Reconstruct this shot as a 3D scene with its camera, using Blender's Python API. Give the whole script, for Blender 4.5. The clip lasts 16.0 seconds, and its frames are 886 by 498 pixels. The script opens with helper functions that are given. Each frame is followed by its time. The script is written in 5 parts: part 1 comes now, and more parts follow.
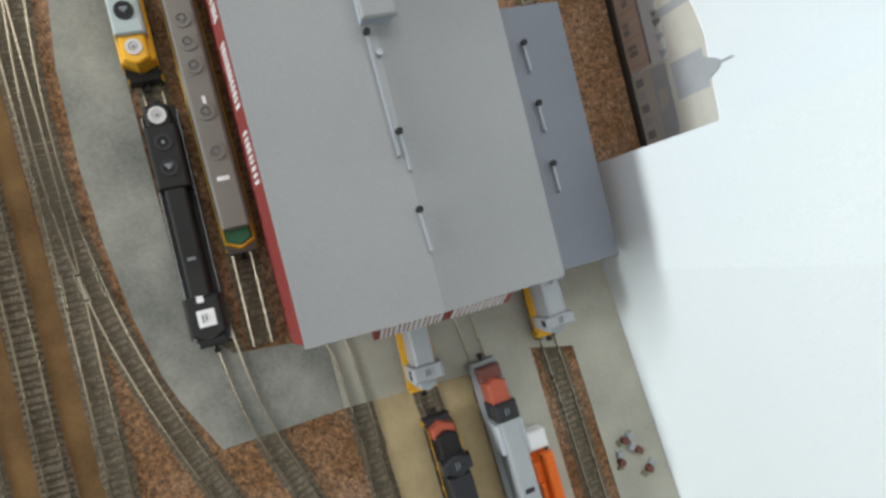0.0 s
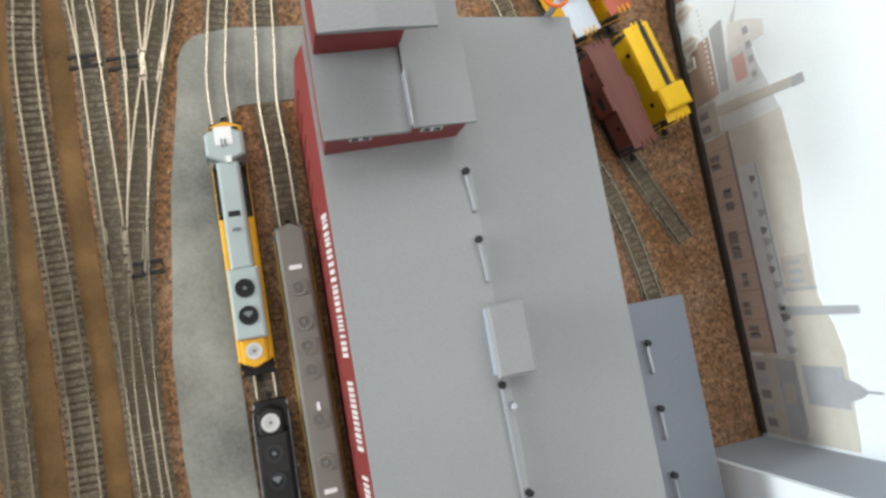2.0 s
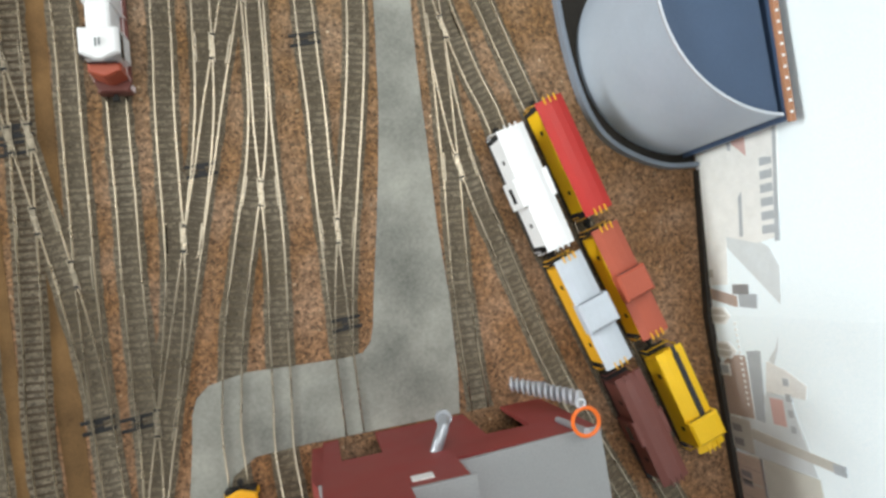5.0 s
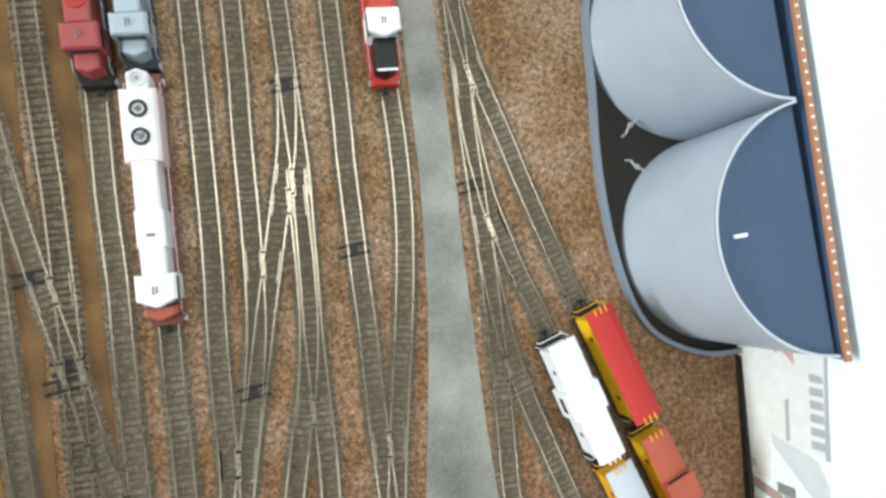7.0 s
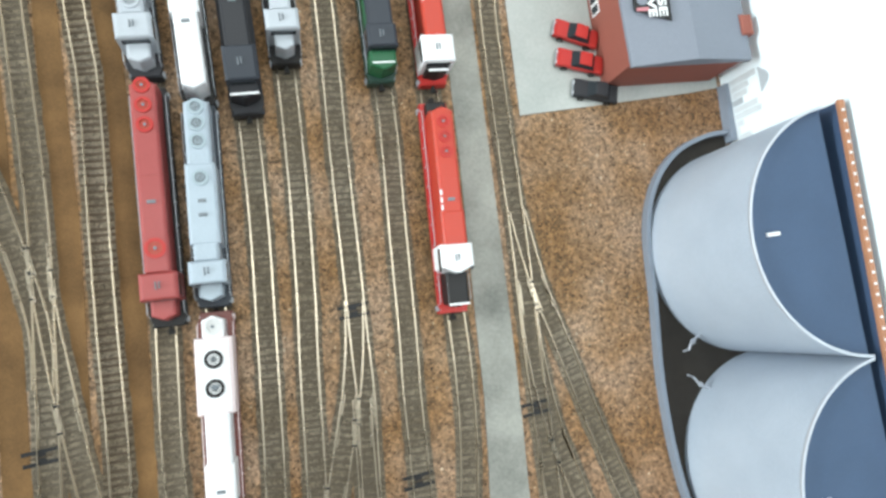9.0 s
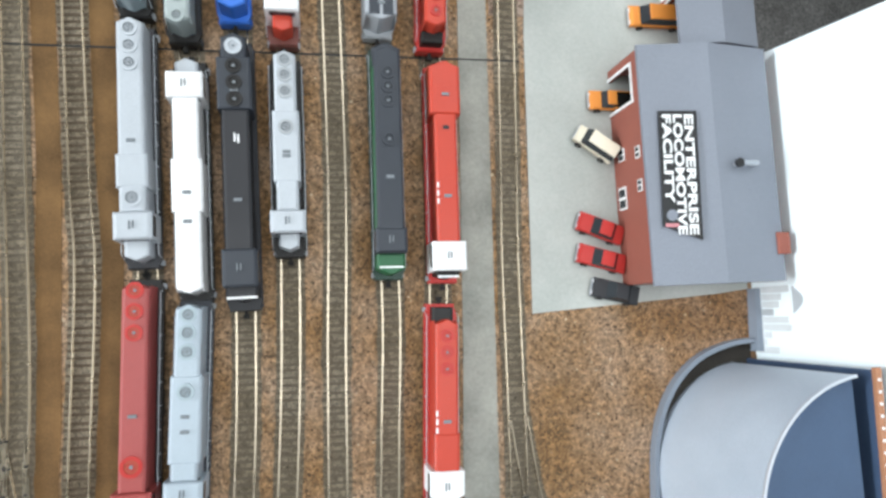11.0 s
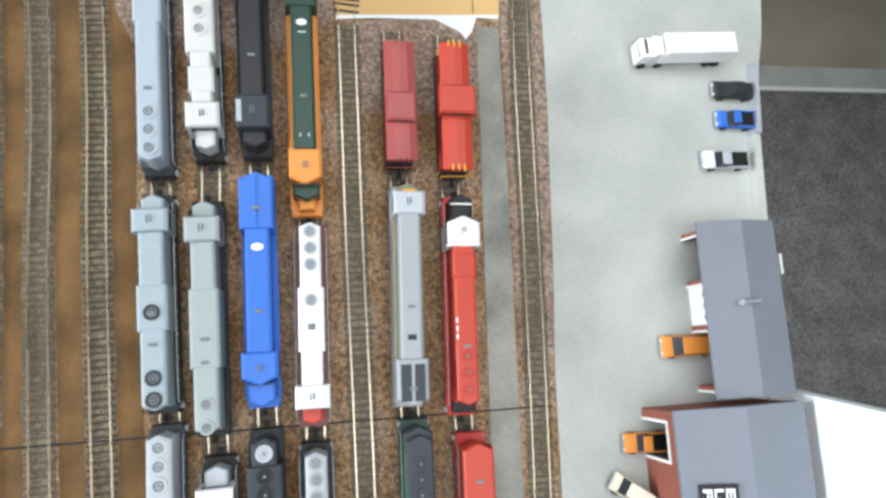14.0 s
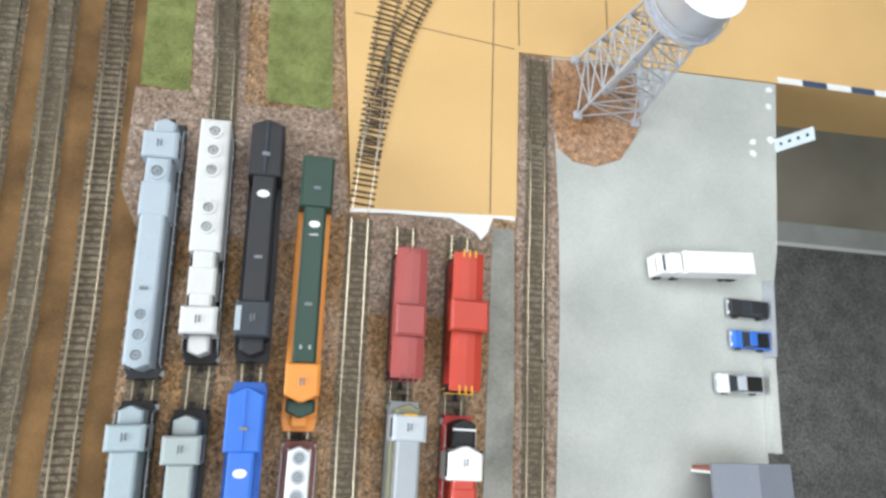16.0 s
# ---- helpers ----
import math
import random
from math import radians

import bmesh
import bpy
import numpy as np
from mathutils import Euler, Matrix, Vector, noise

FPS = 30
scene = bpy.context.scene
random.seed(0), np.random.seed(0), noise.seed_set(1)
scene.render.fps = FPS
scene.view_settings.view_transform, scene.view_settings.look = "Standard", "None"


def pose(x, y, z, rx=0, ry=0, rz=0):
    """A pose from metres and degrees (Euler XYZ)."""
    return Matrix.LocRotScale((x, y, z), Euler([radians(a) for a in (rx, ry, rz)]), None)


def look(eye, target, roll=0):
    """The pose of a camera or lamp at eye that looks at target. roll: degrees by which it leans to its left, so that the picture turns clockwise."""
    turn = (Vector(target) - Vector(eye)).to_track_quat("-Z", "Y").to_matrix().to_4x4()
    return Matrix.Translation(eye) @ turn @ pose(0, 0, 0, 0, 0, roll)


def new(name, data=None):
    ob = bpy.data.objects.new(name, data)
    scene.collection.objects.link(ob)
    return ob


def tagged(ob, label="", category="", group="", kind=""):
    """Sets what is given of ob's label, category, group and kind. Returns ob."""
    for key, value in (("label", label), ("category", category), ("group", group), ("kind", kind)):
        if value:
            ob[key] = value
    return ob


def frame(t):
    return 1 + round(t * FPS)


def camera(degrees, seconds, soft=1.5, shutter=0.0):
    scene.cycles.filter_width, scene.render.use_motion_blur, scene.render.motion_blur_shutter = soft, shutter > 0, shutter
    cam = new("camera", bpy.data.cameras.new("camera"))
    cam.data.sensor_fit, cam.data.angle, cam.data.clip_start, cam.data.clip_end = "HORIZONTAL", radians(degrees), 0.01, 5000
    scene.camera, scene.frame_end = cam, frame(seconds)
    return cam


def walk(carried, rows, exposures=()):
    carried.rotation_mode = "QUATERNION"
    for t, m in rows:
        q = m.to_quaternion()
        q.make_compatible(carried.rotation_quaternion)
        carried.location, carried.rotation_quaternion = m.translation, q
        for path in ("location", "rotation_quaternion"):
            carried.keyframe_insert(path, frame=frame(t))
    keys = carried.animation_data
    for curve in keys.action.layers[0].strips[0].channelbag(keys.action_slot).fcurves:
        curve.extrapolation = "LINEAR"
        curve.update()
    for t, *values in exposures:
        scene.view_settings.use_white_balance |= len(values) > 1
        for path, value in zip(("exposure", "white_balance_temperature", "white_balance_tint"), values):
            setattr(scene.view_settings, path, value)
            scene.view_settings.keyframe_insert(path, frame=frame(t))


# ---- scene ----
cam = camera(69.5, 16.0, soft=2.9)

PATH = [
    (0.0, -0.0011, -0.0361, 0.6528, 2.91, -15.86, -14.60),
    (0.5, -0.0088, 0.0274, 0.6422, 4.15, -14.74, -13.00),
    (1.0, -0.0216, 0.0787, 0.6399, 6.43, -14.29, -12.50),
    (1.5, -0.0208, 0.1382, 0.6270, 7.18, -13.13, -11.98),
    (2.0, -0.0191, 0.1970, 0.6277, 7.71, -12.77, -10.23),
    (2.5, -0.0131, 0.2587, 0.6365, 8.58, -12.64, -10.22),
    (3.0, 0.0091, 0.3467, 0.6424, 7.94, -11.82, -9.80),
    (3.5, 0.0240, 0.4161, 0.6443, 6.76, -11.90, -9.24),
    (4.0, 0.0327, 0.4704, 0.6409, 6.12, -11.40, -9.38),
    (4.2, 0.0380, 0.4918, 0.6422, 5.81, -10.93, -9.26),
    (6.3, 0.0215, 0.7163, 0.6401, 1.43, -12.18, -8.91),
    (6.5, 0.0174, 0.7438, 0.6411, 1.48, -12.24, -9.12),
    (7.0, 0.0095, 0.7993, 0.6421, 3.06, -12.28, -9.51),
    (7.5, -0.0156, 0.8575, 0.6326, 4.31, -12.57, -10.11),
    (8.0, -0.0363, 0.9036, 0.6345, 5.10, -12.63, -8.84),
    (8.5, -0.0379, 0.9443, 0.6355, 5.83, -12.74, -8.18),
    (9.0, -0.0357, 0.9853, 0.6347, 7.28, -12.96, -8.54),
    (9.2, -0.0246, 1.0088, 0.6364, 7.24, -12.57, -8.22),
    (11.3, 0.0082, 1.2116, 0.6311, 6.24, -11.29, -2.49),
    (11.5, 0.0003, 1.2306, 0.6381, 6.74, -11.64, -2.61),
    (12.0, -0.0080, 1.2903, 0.6455, 7.91, -12.51, -2.37),
    (12.5, -0.0020, 1.3569, 0.6396, 8.10, -12.07, -2.71),
    (13.0, -0.0134, 1.4087, 0.6428, 9.20, -11.16, -3.24),
    (13.5, -0.0270, 1.4714, 0.6356, 8.43, -10.86, -4.01),
    (14.0, -0.0068, 1.5151, 0.6567, 9.51, -10.72, -3.40),
    (14.5, -0.0119, 1.5773, 0.6682, 10.77, -12.19, -0.62),
    (15.0, -0.0208, 1.6413, 0.6678, 11.49, -13.59, -0.23),
    (15.5, -0.0257, 1.6472, 0.6534, 14.52, -13.65, 0.32),
    (16.0, -0.0267, 1.6558, 0.6449, 15.66, -13.33, 1.23),
]
walk(cam, [(t, pose(*v)) for t, *v in PATH], [(0, -0.42, 6200, 5), (1, -0.38, 6200, 5), (2, -0.2, 6250, 6), (4, -0.3, 6250, 5), (6.5, -0.18, 6050, 3), (8, 0.0, 5900, 1), (9, 0.05, 5900, 1), (11.5, -0.03, 5950, 6), (13, -0.03, 5950, 7), (16, 0.0, 5950, 6)])

# ---- light and room ----
w = bpy.data.worlds.new("world")
scene.world = w
w.use_nodes = True
w.node_tree.nodes["Background"].inputs[0].default_value = (0.85, 0.92, 1.0, 1)
w.node_tree.nodes["Background"].inputs[1].default_value = 0.12


def ceiling_or_fill_lamp(x, y, z, sx, sy, watts, color=(1.0, 0.97, 0.93)):
    d = bpy.data.lights.new("ceiling_or_fill_lamp", "AREA")
    d.shape, d.size, d.size_y, d.energy, d.color = "RECTANGLE", sx, sy, watts, color
    ob = new("ceiling_or_fill_lamp", d)
    ob.matrix_basis = pose(x, y, z)
    return ob


for lx, ly, sy, watts in ((0.2, 1.15, 0.75, 23), (0.2, 2.35, 0.8, 22), (0.35, -0.1, 0.3, 9)):
    ceiling_or_fill_lamp(lx, ly, 1.78, 1.9, sy, watts)
# three wide unseen lamps, added far left of the layout to brighten the backdrop
for ly, lz, watts in ((-0.4, 1.5, 140), (1.0, 2.0, 198), (2.4, 2.1, 198)):
    ob = ceiling_or_fill_lamp(-6.6, ly, lz, 1.3, 1.0, watts, (1.0, 0.985, 0.96))
    ob.matrix_basis = look((-6.6, ly, lz), (0.4, ly, 0.05))

# ---- materials ----
MM = 0.001


def mat(name, color, rough=0.6, metal=0.0, var=0.12, scale=60.0, bump=0.15, fine=900.0, second=None, coat=0.0, bdist=0.0004, grain=1.0):
    m = bpy.data.materials.new(name)
    m.use_nodes = True
    nt = m.node_tree
    b = nt.nodes["Principled BSDF"]
    tc = nt.nodes.new("ShaderNodeTexCoord")
    n1 = nt.nodes.new("ShaderNodeTexNoise")
    n1.inputs["Scale"].default_value, n1.inputs["Detail"].default_value = scale, 6
    n2 = nt.nodes.new("ShaderNodeTexNoise")
    n2.inputs["Scale"].default_value, n2.inputs["Detail"].default_value = fine, 4
    mix = nt.nodes.new("ShaderNodeMix")
    mix.data_type = "RGBA"
    dark = tuple(c * (1 - var * 1.6) for c in color)
    light = tuple(min(1, c * (1 + var)) for c in (second or color))
    mix.inputs[6].default_value, mix.inputs[7].default_value = (*dark, 1), (*light, 1)
    add = nt.nodes.new("ShaderNodeMath")
    add.operation = "MULTIPLY_ADD"
    add.inputs[1].default_value = 0.55 + (1 - grain)
    soft = nt.nodes.new("ShaderNodeMath")
    soft.operation = "MULTIPLY"
    soft.inputs[1].default_value = grain
    ramp = nt.nodes.new("ShaderNodeMapRange")
    ramp.inputs[1].default_value, ramp.inputs[2].default_value = 0.45, 1.1
    for a, b_ in ((tc.outputs["Object"], n1.inputs["Vector"]), (tc.outputs["Object"], n2.inputs["Vector"]),
                  (n1.outputs[0], add.inputs[0]), (n2.outputs[0], soft.inputs[0]), (soft.outputs[0], add.inputs[2]), (add.outputs[0], ramp.inputs[0]),
                  (ramp.outputs[0], mix.inputs[0]), (mix.outputs[2], b.inputs["Base Color"])):
        nt.links.new(a, b_)
    rr = nt.nodes.new("ShaderNodeMapRange")
    rr.inputs[3].default_value, rr.inputs[4].default_value = max(0.05, rough - 0.1), min(1, rough + 0.1)
    nt.links.new(n1.outputs[0], rr.inputs[0])
    nt.links.new(rr.outputs[0], b.inputs["Roughness"])
    b.inputs["Metallic"].default_value = metal
    b.inputs["Coat Weight"].default_value = coat
    b.inputs["Specular IOR Level"].default_value = 0.32
    if bump:
        bp = nt.nodes.new("ShaderNodeBump")
        bp.inputs["Strength"].default_value, bp.inputs["Distance"].default_value = bump, bdist
        nt.links.new(n2.outputs[0], bp.inputs["Height"])
        nt.links.new(bp.outputs[0], b.inputs["Normal"])
    return m


def gravel_mat(name, stones, scale=900.0, bump=0.8, dusty=False):
    """Loose stones: a cell pattern, each stone of its own colour, with larger stains over it."""
    m = bpy.data.materials.new(name)
    m.use_nodes = True
    nt = m.node_tree
    b = nt.nodes["Principled BSDF"]
    tc = nt.nodes.new("ShaderNodeTexCoord")
    v = nt.nodes.new("ShaderNodeTexVoronoi")
    v.inputs["Scale"].default_value = scale
    v2 = nt.nodes.new("ShaderNodeTexVoronoi")
    v2.inputs["Scale"].default_value = scale * 0.4
    sep = nt.nodes.new("ShaderNodeSeparateColor")
    cr = nt.nodes.new("ShaderNodeValToRGB")
    els = cr.color_ramp.elements
    for k, c in enumerate(stones):
        e = els[k] if k < 2 else els.new(0.5)
        e.position = k / (len(stones) - 1)
        e.color = (*c, 1)
    n = nt.nodes.new("ShaderNodeTexNoise")
    n.inputs["Scale"].default_value, n.inputs["Detail"].default_value = 14, 8
    mr = nt.nodes.new("ShaderNodeMapRange")
    mr.inputs[1].default_value, mr.inputs[2].default_value = 0.3, 0.7
    mr.inputs[3].default_value, mr.inputs[4].default_value = 0.72, 1.2
    n3 = nt.nodes.new("ShaderNodeTexNoise")
    n3.inputs["Scale"].default_value, n3.inputs["Detail"].default_value = 160, 6
    mr3 = nt.nodes.new("ShaderNodeMapRange")
    mr3.inputs[1].default_value, mr3.inputs[2].default_value = 0.3, 0.7
    mr3.inputs[3].default_value, mr3.inputs[4].default_value = 0.6, 1.4
    mul = nt.nodes.new("ShaderNodeMath")
    mul.operation = "MULTIPLY"
    hsv = nt.nodes.new("ShaderNodeHueSaturation")
    sat = nt.nodes.new("ShaderNodeMapRange")
    sat.inputs[1].default_value, sat.inputs[2].default_value, sat.inputs[3].default_value, sat.inputs[4].default_value = 0.35, 0.65, 1.15, 0.92
    if dusty:
        # a dusting of pale sand over the middle of the yard
        sx = nt.nodes.new("ShaderNodeSeparateXYZ")
        my, mx = nt.nodes.new("ShaderNodeMapRange"), nt.nodes.new("ShaderNodeMapRange")
        my.inputs[1].default_value, my.inputs[2].default_value = 0.5, 0.95
        mx.inputs[1].default_value, mx.inputs[2].default_value = 0.65, 0.25
        ml = nt.nodes.new("ShaderNodeMath")
        ml.operation = "MULTIPLY"
        sand = nt.nodes.new("ShaderNodeMix")
        sand.data_type = "RGBA"
        sand.blend_type = "MULTIPLY"
        sand.inputs[7].default_value = (1.18, 1.37, 1.5, 1)
        nt.links.new(tc.outputs["Object"], sx.inputs[0])
        nt.links.new(sx.outputs[1], my.inputs[0])
        nt.links.new(sx.outputs[0], mx.inputs[0])
        nt.links.new(my.outputs[0], ml.inputs[0])
        nt.links.new(mx.outputs[0], ml.inputs[1])
        nt.links.new(ml.outputs[0], sand.inputs[0])
        nt.links.new(hsv.outputs[0], sand.inputs[6])
    bp = nt.nodes.new("ShaderNodeBump")
    bp.inputs["Strength"].default_value, bp.inputs["Distance"].default_value = bump, 0.0006
    hs = nt.nodes.new("ShaderNodeMath")
    hs.operation = "ADD"
    for a, b_ in ((tc.outputs["Object"], v.inputs["Vector"]), (tc.outputs["Object"], v2.inputs["Vector"]), (tc.outputs["Object"], n.inputs["Vector"]),
                  (tc.outputs["Object"], n3.inputs["Vector"]),
                  (n.outputs[0], sat.inputs[0]), (sat.outputs[0], hsv.inputs["Saturation"]), (v.outputs["Color"], sep.inputs[0]), (sep.outputs[0], cr.inputs[0]), (cr.outputs[0], hsv.inputs["Color"]),
                  (n.outputs[0], mr.inputs[0]), (n3.outputs[0], mr3.inputs[0]), (mr.outputs[0], mul.inputs[0]), (mr3.outputs[0], mul.inputs[1]),
                  (mul.outputs[0], hsv.inputs["Value"]), (hsv.outputs[0], b.inputs["Base Color"]),
                  (v.outputs["Distance"], hs.inputs[0]), (v2.outputs["Distance"], hs.inputs[1]), (hs.outputs[0], bp.inputs["Height"]),
                  (bp.outputs[0], b.inputs["Normal"])):
        nt.links.new(a, b_)
    if dusty:
        nt.links.new(sand.outputs[2], b.inputs["Base Color"])
    b.inputs["Roughness"].default_value = 0.95
    return m


BALLAST = gravel_mat("ballast", [(0.07, 0.04, 0.022), (0.33, 0.18, 0.095), (0.52, 0.36, 0.225), (0.13, 0.078, 0.044)], scale=480, dusty=True)
BED = gravel_mat("track_bed", [(0.06, 0.048, 0.033), (0.15, 0.122, 0.085), (0.095, 0.078, 0.055), (0.20, 0.165, 0.118)], bump=0.4)
TIE = mat("weathered_sleepers", (0.112, 0.092, 0.066), 0.9, var=0.16, scale=120)
PINKGRAVEL = gravel_mat("red_gravel", [(0.19, 0.10, 0.055), (0.42, 0.25, 0.145), (0.52, 0.37, 0.25), (0.27, 0.155, 0.09)], scale=420)
GREYGRAVEL = gravel_mat("mixed_gravel", [(0.12, 0.085, 0.06), (0.36, 0.28, 0.22), (0.48, 0.42, 0.36), (0.20, 0.13, 0.10)], scale=450)
DIRT = mat("brown_earth", (0.115, 0.062, 0.022), 0.95, var=0.3, scale=22, second=(0.185, 0.105, 0.042), bump=0.4, grain=0.5)
CONCRETE = mat("road_concrete", (0.19, 0.192, 0.172), 0.9, var=0.22, scale=13, second=(0.33, 0.325, 0.29), bump=0.25, fine=330, grain=0.35)
LOT = mat("lot_concrete", (0.42, 0.44, 0.415), 0.85, var=0.09, scale=11, second=(0.49, 0.50, 0.475), bump=0.3, fine=330, grain=0.5)
PADC = mat("shed_apron", (0.40, 0.39, 0.33), 0.9, var=0.2, scale=20, second=(0.47, 0.45, 0.38), bump=0.3)
SAND = mat("sandy_floor", (0.47, 0.37, 0.21), 0.95, var=0.2, scale=40, bump=0.5)
PLY = mat("plywood", (0.62, 0.40, 0.16), 0.6, var=0.10, scale=6, second=(0.68, 0.45, 0.20), bump=0.1)
GRASS = mat("static_grass", (0.17, 0.20, 0.06), 1.0, var=0.3, scale=40, second=(0.28, 0.31, 0.11), bump=1.0, bdist=0.002)
CARPET = gravel_mat("dark_carpet", [(0.09, 0.088, 0.086), (0.21, 0.205, 0.20), (0.36, 0.355, 0.34), (0.13, 0.127, 0.125)], scale=330)
FLOORC = mat("hall_floor", (0.27, 0.25, 0.20), 0.5, var=0.3, scale=4, second=(0.42, 0.38, 0.30), bump=0.1)
STEEL = mat("rail_steel", (0.40, 0.345, 0.265), 0.28, 1.0, var=0.12, scale=30, bump=0.05)
SLEEPER = mat("sleeper_plastic", (0.078, 0.056, 0.036), 0.85, var=0.25, scale=300)
BLACK = mat("black_plastic", (0.016, 0.016, 0.017), 0.5, var=0.2)
ROOFGREY = mat("shed_roof_grey", (0.30, 0.305, 0.315), 0.62, var=0.09, scale=8, second=(0.31, 0.31, 0.315), bump=0.06)
ROOFBLUE = mat("annex_roof_grey", (0.205, 0.22, 0.26), 0.6, var=0.12, scale=11, bump=0.06)
SHEDRED = mat("maroon_siding", (0.26, 0.045, 0.042), 0.5, var=0.12, scale=30)
WHITE = mat("white_paint", (0.80, 0.80, 0.80), 0.45, var=0.03)
TANK = mat("tank_grey_paint", (0.40, 0.45, 0.53), 0.42, var=0.07, scale=22, second=(0.44, 0.49, 0.56), bump=0.05)
TANKTOP = mat("tank_roof_dark_blue", (0.055, 0.085, 0.15), 0.35, var=0.12, scale=25, bump=0.05)
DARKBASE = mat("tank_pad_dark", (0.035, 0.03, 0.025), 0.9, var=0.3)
KERB = mat("kerb_blue_grey", (0.22, 0.25, 0.30), 0.6, var=0.1)
COPPER = mat("rusty_edge", (0.42, 0.20, 0.11), 0.6, var=0.2)
SKYBOARD = mat("backdrop_sky_board", (0.80, 0.91, 0.97), 0.5, var=0.03, scale=2.5, second=(0.90, 0.95, 0.97), bump=0.02)
GREYBOARD = mat("grey_board_side", (0.34, 0.37, 0.42), 0.6, var=0.06)
BRICK = mat("brick_red_wall", (0.27, 0.09, 0.065), 0.7, var=0.12, scale=80)
WALLP = mat("hall_wall_paint", (0.40, 0.42, 0.43), 0.8, var=0.04, scale=2)
GLASSD = mat("dark_glazing", (0.03, 0.035, 0.04), 0.15, var=0.1)
GALV = mat("galvanised_metal", (0.55, 0.57, 0.62), 0.35, 0.4, var=0.1)
PIPE = mat("roof_pipe_steel", (0.42, 0.44, 0.48), 0.35, 0.5, var=0.1)
ORANGE = mat("bright_orange", (0.80, 0.16, 0.02), 0.4, var=0.06)
HAZE = [mat("printed_%s" % n, tuple(0.12 + 0.9 * v for v in c), 0.6, var=0.1, scale=70, bump=0.0) for n, c in
        (("tan", (0.46, 0.345, 0.26)), ("brick", (0.34, 0.24, 0.19)), ("stone", (0.45, 0.43, 0.38)), ("slate", (0.34, 0.37, 0.40)), ("pale", (0.58, 0.62, 0.64)), ("window", (0.15, 0.14, 0.14)), ("haze", (0.56, 0.55, 0.48)), ("white", (0.74, 0.74, 0.72)), ("pink", (0.55, 0.33, 0.30)))]


# ---- mesh tools (millimetres in, metres out) ----
class Shape:
    def __init__(self):
        self.v, self.f = [], []

    def add(self, verts, faces):
        n = len(self.v)
        self.v += verts
        self.f += [tuple(i + n for i in f) for f in faces]
        return self

    def box(self, x0, x1, y0, y1, z0, z1):
        return self.prism([(x0, y0), (x1, y0), (x1, y1), (x0, y1)], z0, z1)

    def cbox(self, x0, x1, y0, y1, z0, z1, c=1.0):
        """A box whose upper edges are chamfered by c."""
        if c <= 0:
            return self.box(x0, x1, y0, y1, z0, z1)
        rings = [(0, z0), (0, z1 - c), (c, z1)]
        vs = [p for d, z in rings for p in ((x0 + d, y0 + d, z), (x1 - d, y0 + d, z), (x1 - d, y1 - d, z), (x0 + d, y1 - d, z))]
        fs = [(3, 2, 1, 0), (8, 9, 10, 11)]
        for r in (0, 4):
            fs += [(r + i, r + (i + 1) % 4, r + 4 + (i + 1) % 4, r + 4 + i) for i in range(4)]
        return self.add(vs, fs)

    def prism(self, pts, z0, z1):
        n = len(pts)
        if sum(a[0] * b[1] - b[0] * a[1] for a, b in zip(pts, pts[1:] + pts[:1])) < 0:
            pts = pts[::-1]
        vs = [(x, y, z0) for x, y in pts] + [(x, y, z1) for x, y in pts]
        return self.add(vs, [tuple(range(n - 1, -1, -1)), tuple(range(n, 2 * n))] + [(i, (i + 1) % n, n + (i + 1) % n, n + i) for i in range(n)])

    def loft(self, rings):
        """Closed rings of equal length, capped at both ends."""
        n = len(rings[0])
        vs = [tuple(p) for r in rings for p in r]
        fs = [tuple(range(n - 1, -1, -1)), tuple(range(n * (len(rings) - 1), n * len(rings)))]
        for k in range(len(rings) - 1):
            fs += [(k * n + i, k * n + (i + 1) % n, k * n + n + (i + 1) % n, k * n + n + i) for i in range(n)]
        return self.add(vs, fs)

    def cyl(self, x, y, z0, z1, r, n=20, r2=None, bevel=0.0):
        r2 = r if r2 is None else r2
        ring = lambda rad, z: [(x + rad * math.cos(2 * math.pi * i / n), y + rad * math.sin(2 * math.pi * i / n), z) for i in range(n)]
        rs = [ring(r, z0), ring(r2, z1 - bevel)] + ([ring(r2 - bevel, z1)] if bevel else [])
        return self.loft(rs)

    def xcyl(self, x0, x1, y, z, r, n=16):
        ring = lambda x: [(x, y + r * math.cos(2 * math.pi * i / n), z + r * math.sin(2 * math.pi * i / n)) for i in range(n)]
        return self.loft([ring(x0), ring(x1)])

    def tube(self, pts, r, n=6):
        rings = []
        for i, p in enumerate(pts):
            a, b = Vector(pts[max(0, i - 1)]), Vector(pts[min(len(pts) - 1, i + 1)])
            d = (b - a).normalized()
            u = d.orthogonal().normalized() if abs(d.z) > 0.9 else d.cross(Vector((0, 0, 1))).normalized()
            q = d.cross(u)
            rings.append([tuple(Vector(p) + r * (math.cos(2 * math.pi * k / n) * u + math.sin(2 * math.pi * k / n) * q)) for k in range(n)])
        return self.loft(rings)

    def ring(self, x, y, z0, z1, r0, r1, n=20):
        """An upright ring between radii r0 and r1."""
        vs = [(x + r * math.cos(2 * math.pi * i / n), y + r * math.sin(2 * math.pi * i / n), z) for r, z in ((r1, z0), (r1, z1), (r0, z1), (r0, z0)) for i in range(n)]
        fs = [(k * n + i, k * n + (i + 1) % n, ((k + 1) % 4) * n + (i + 1) % n, ((k + 1) % 4) * n + i) for k in range(4) for i in range(n)]
        return self.add(vs, fs)

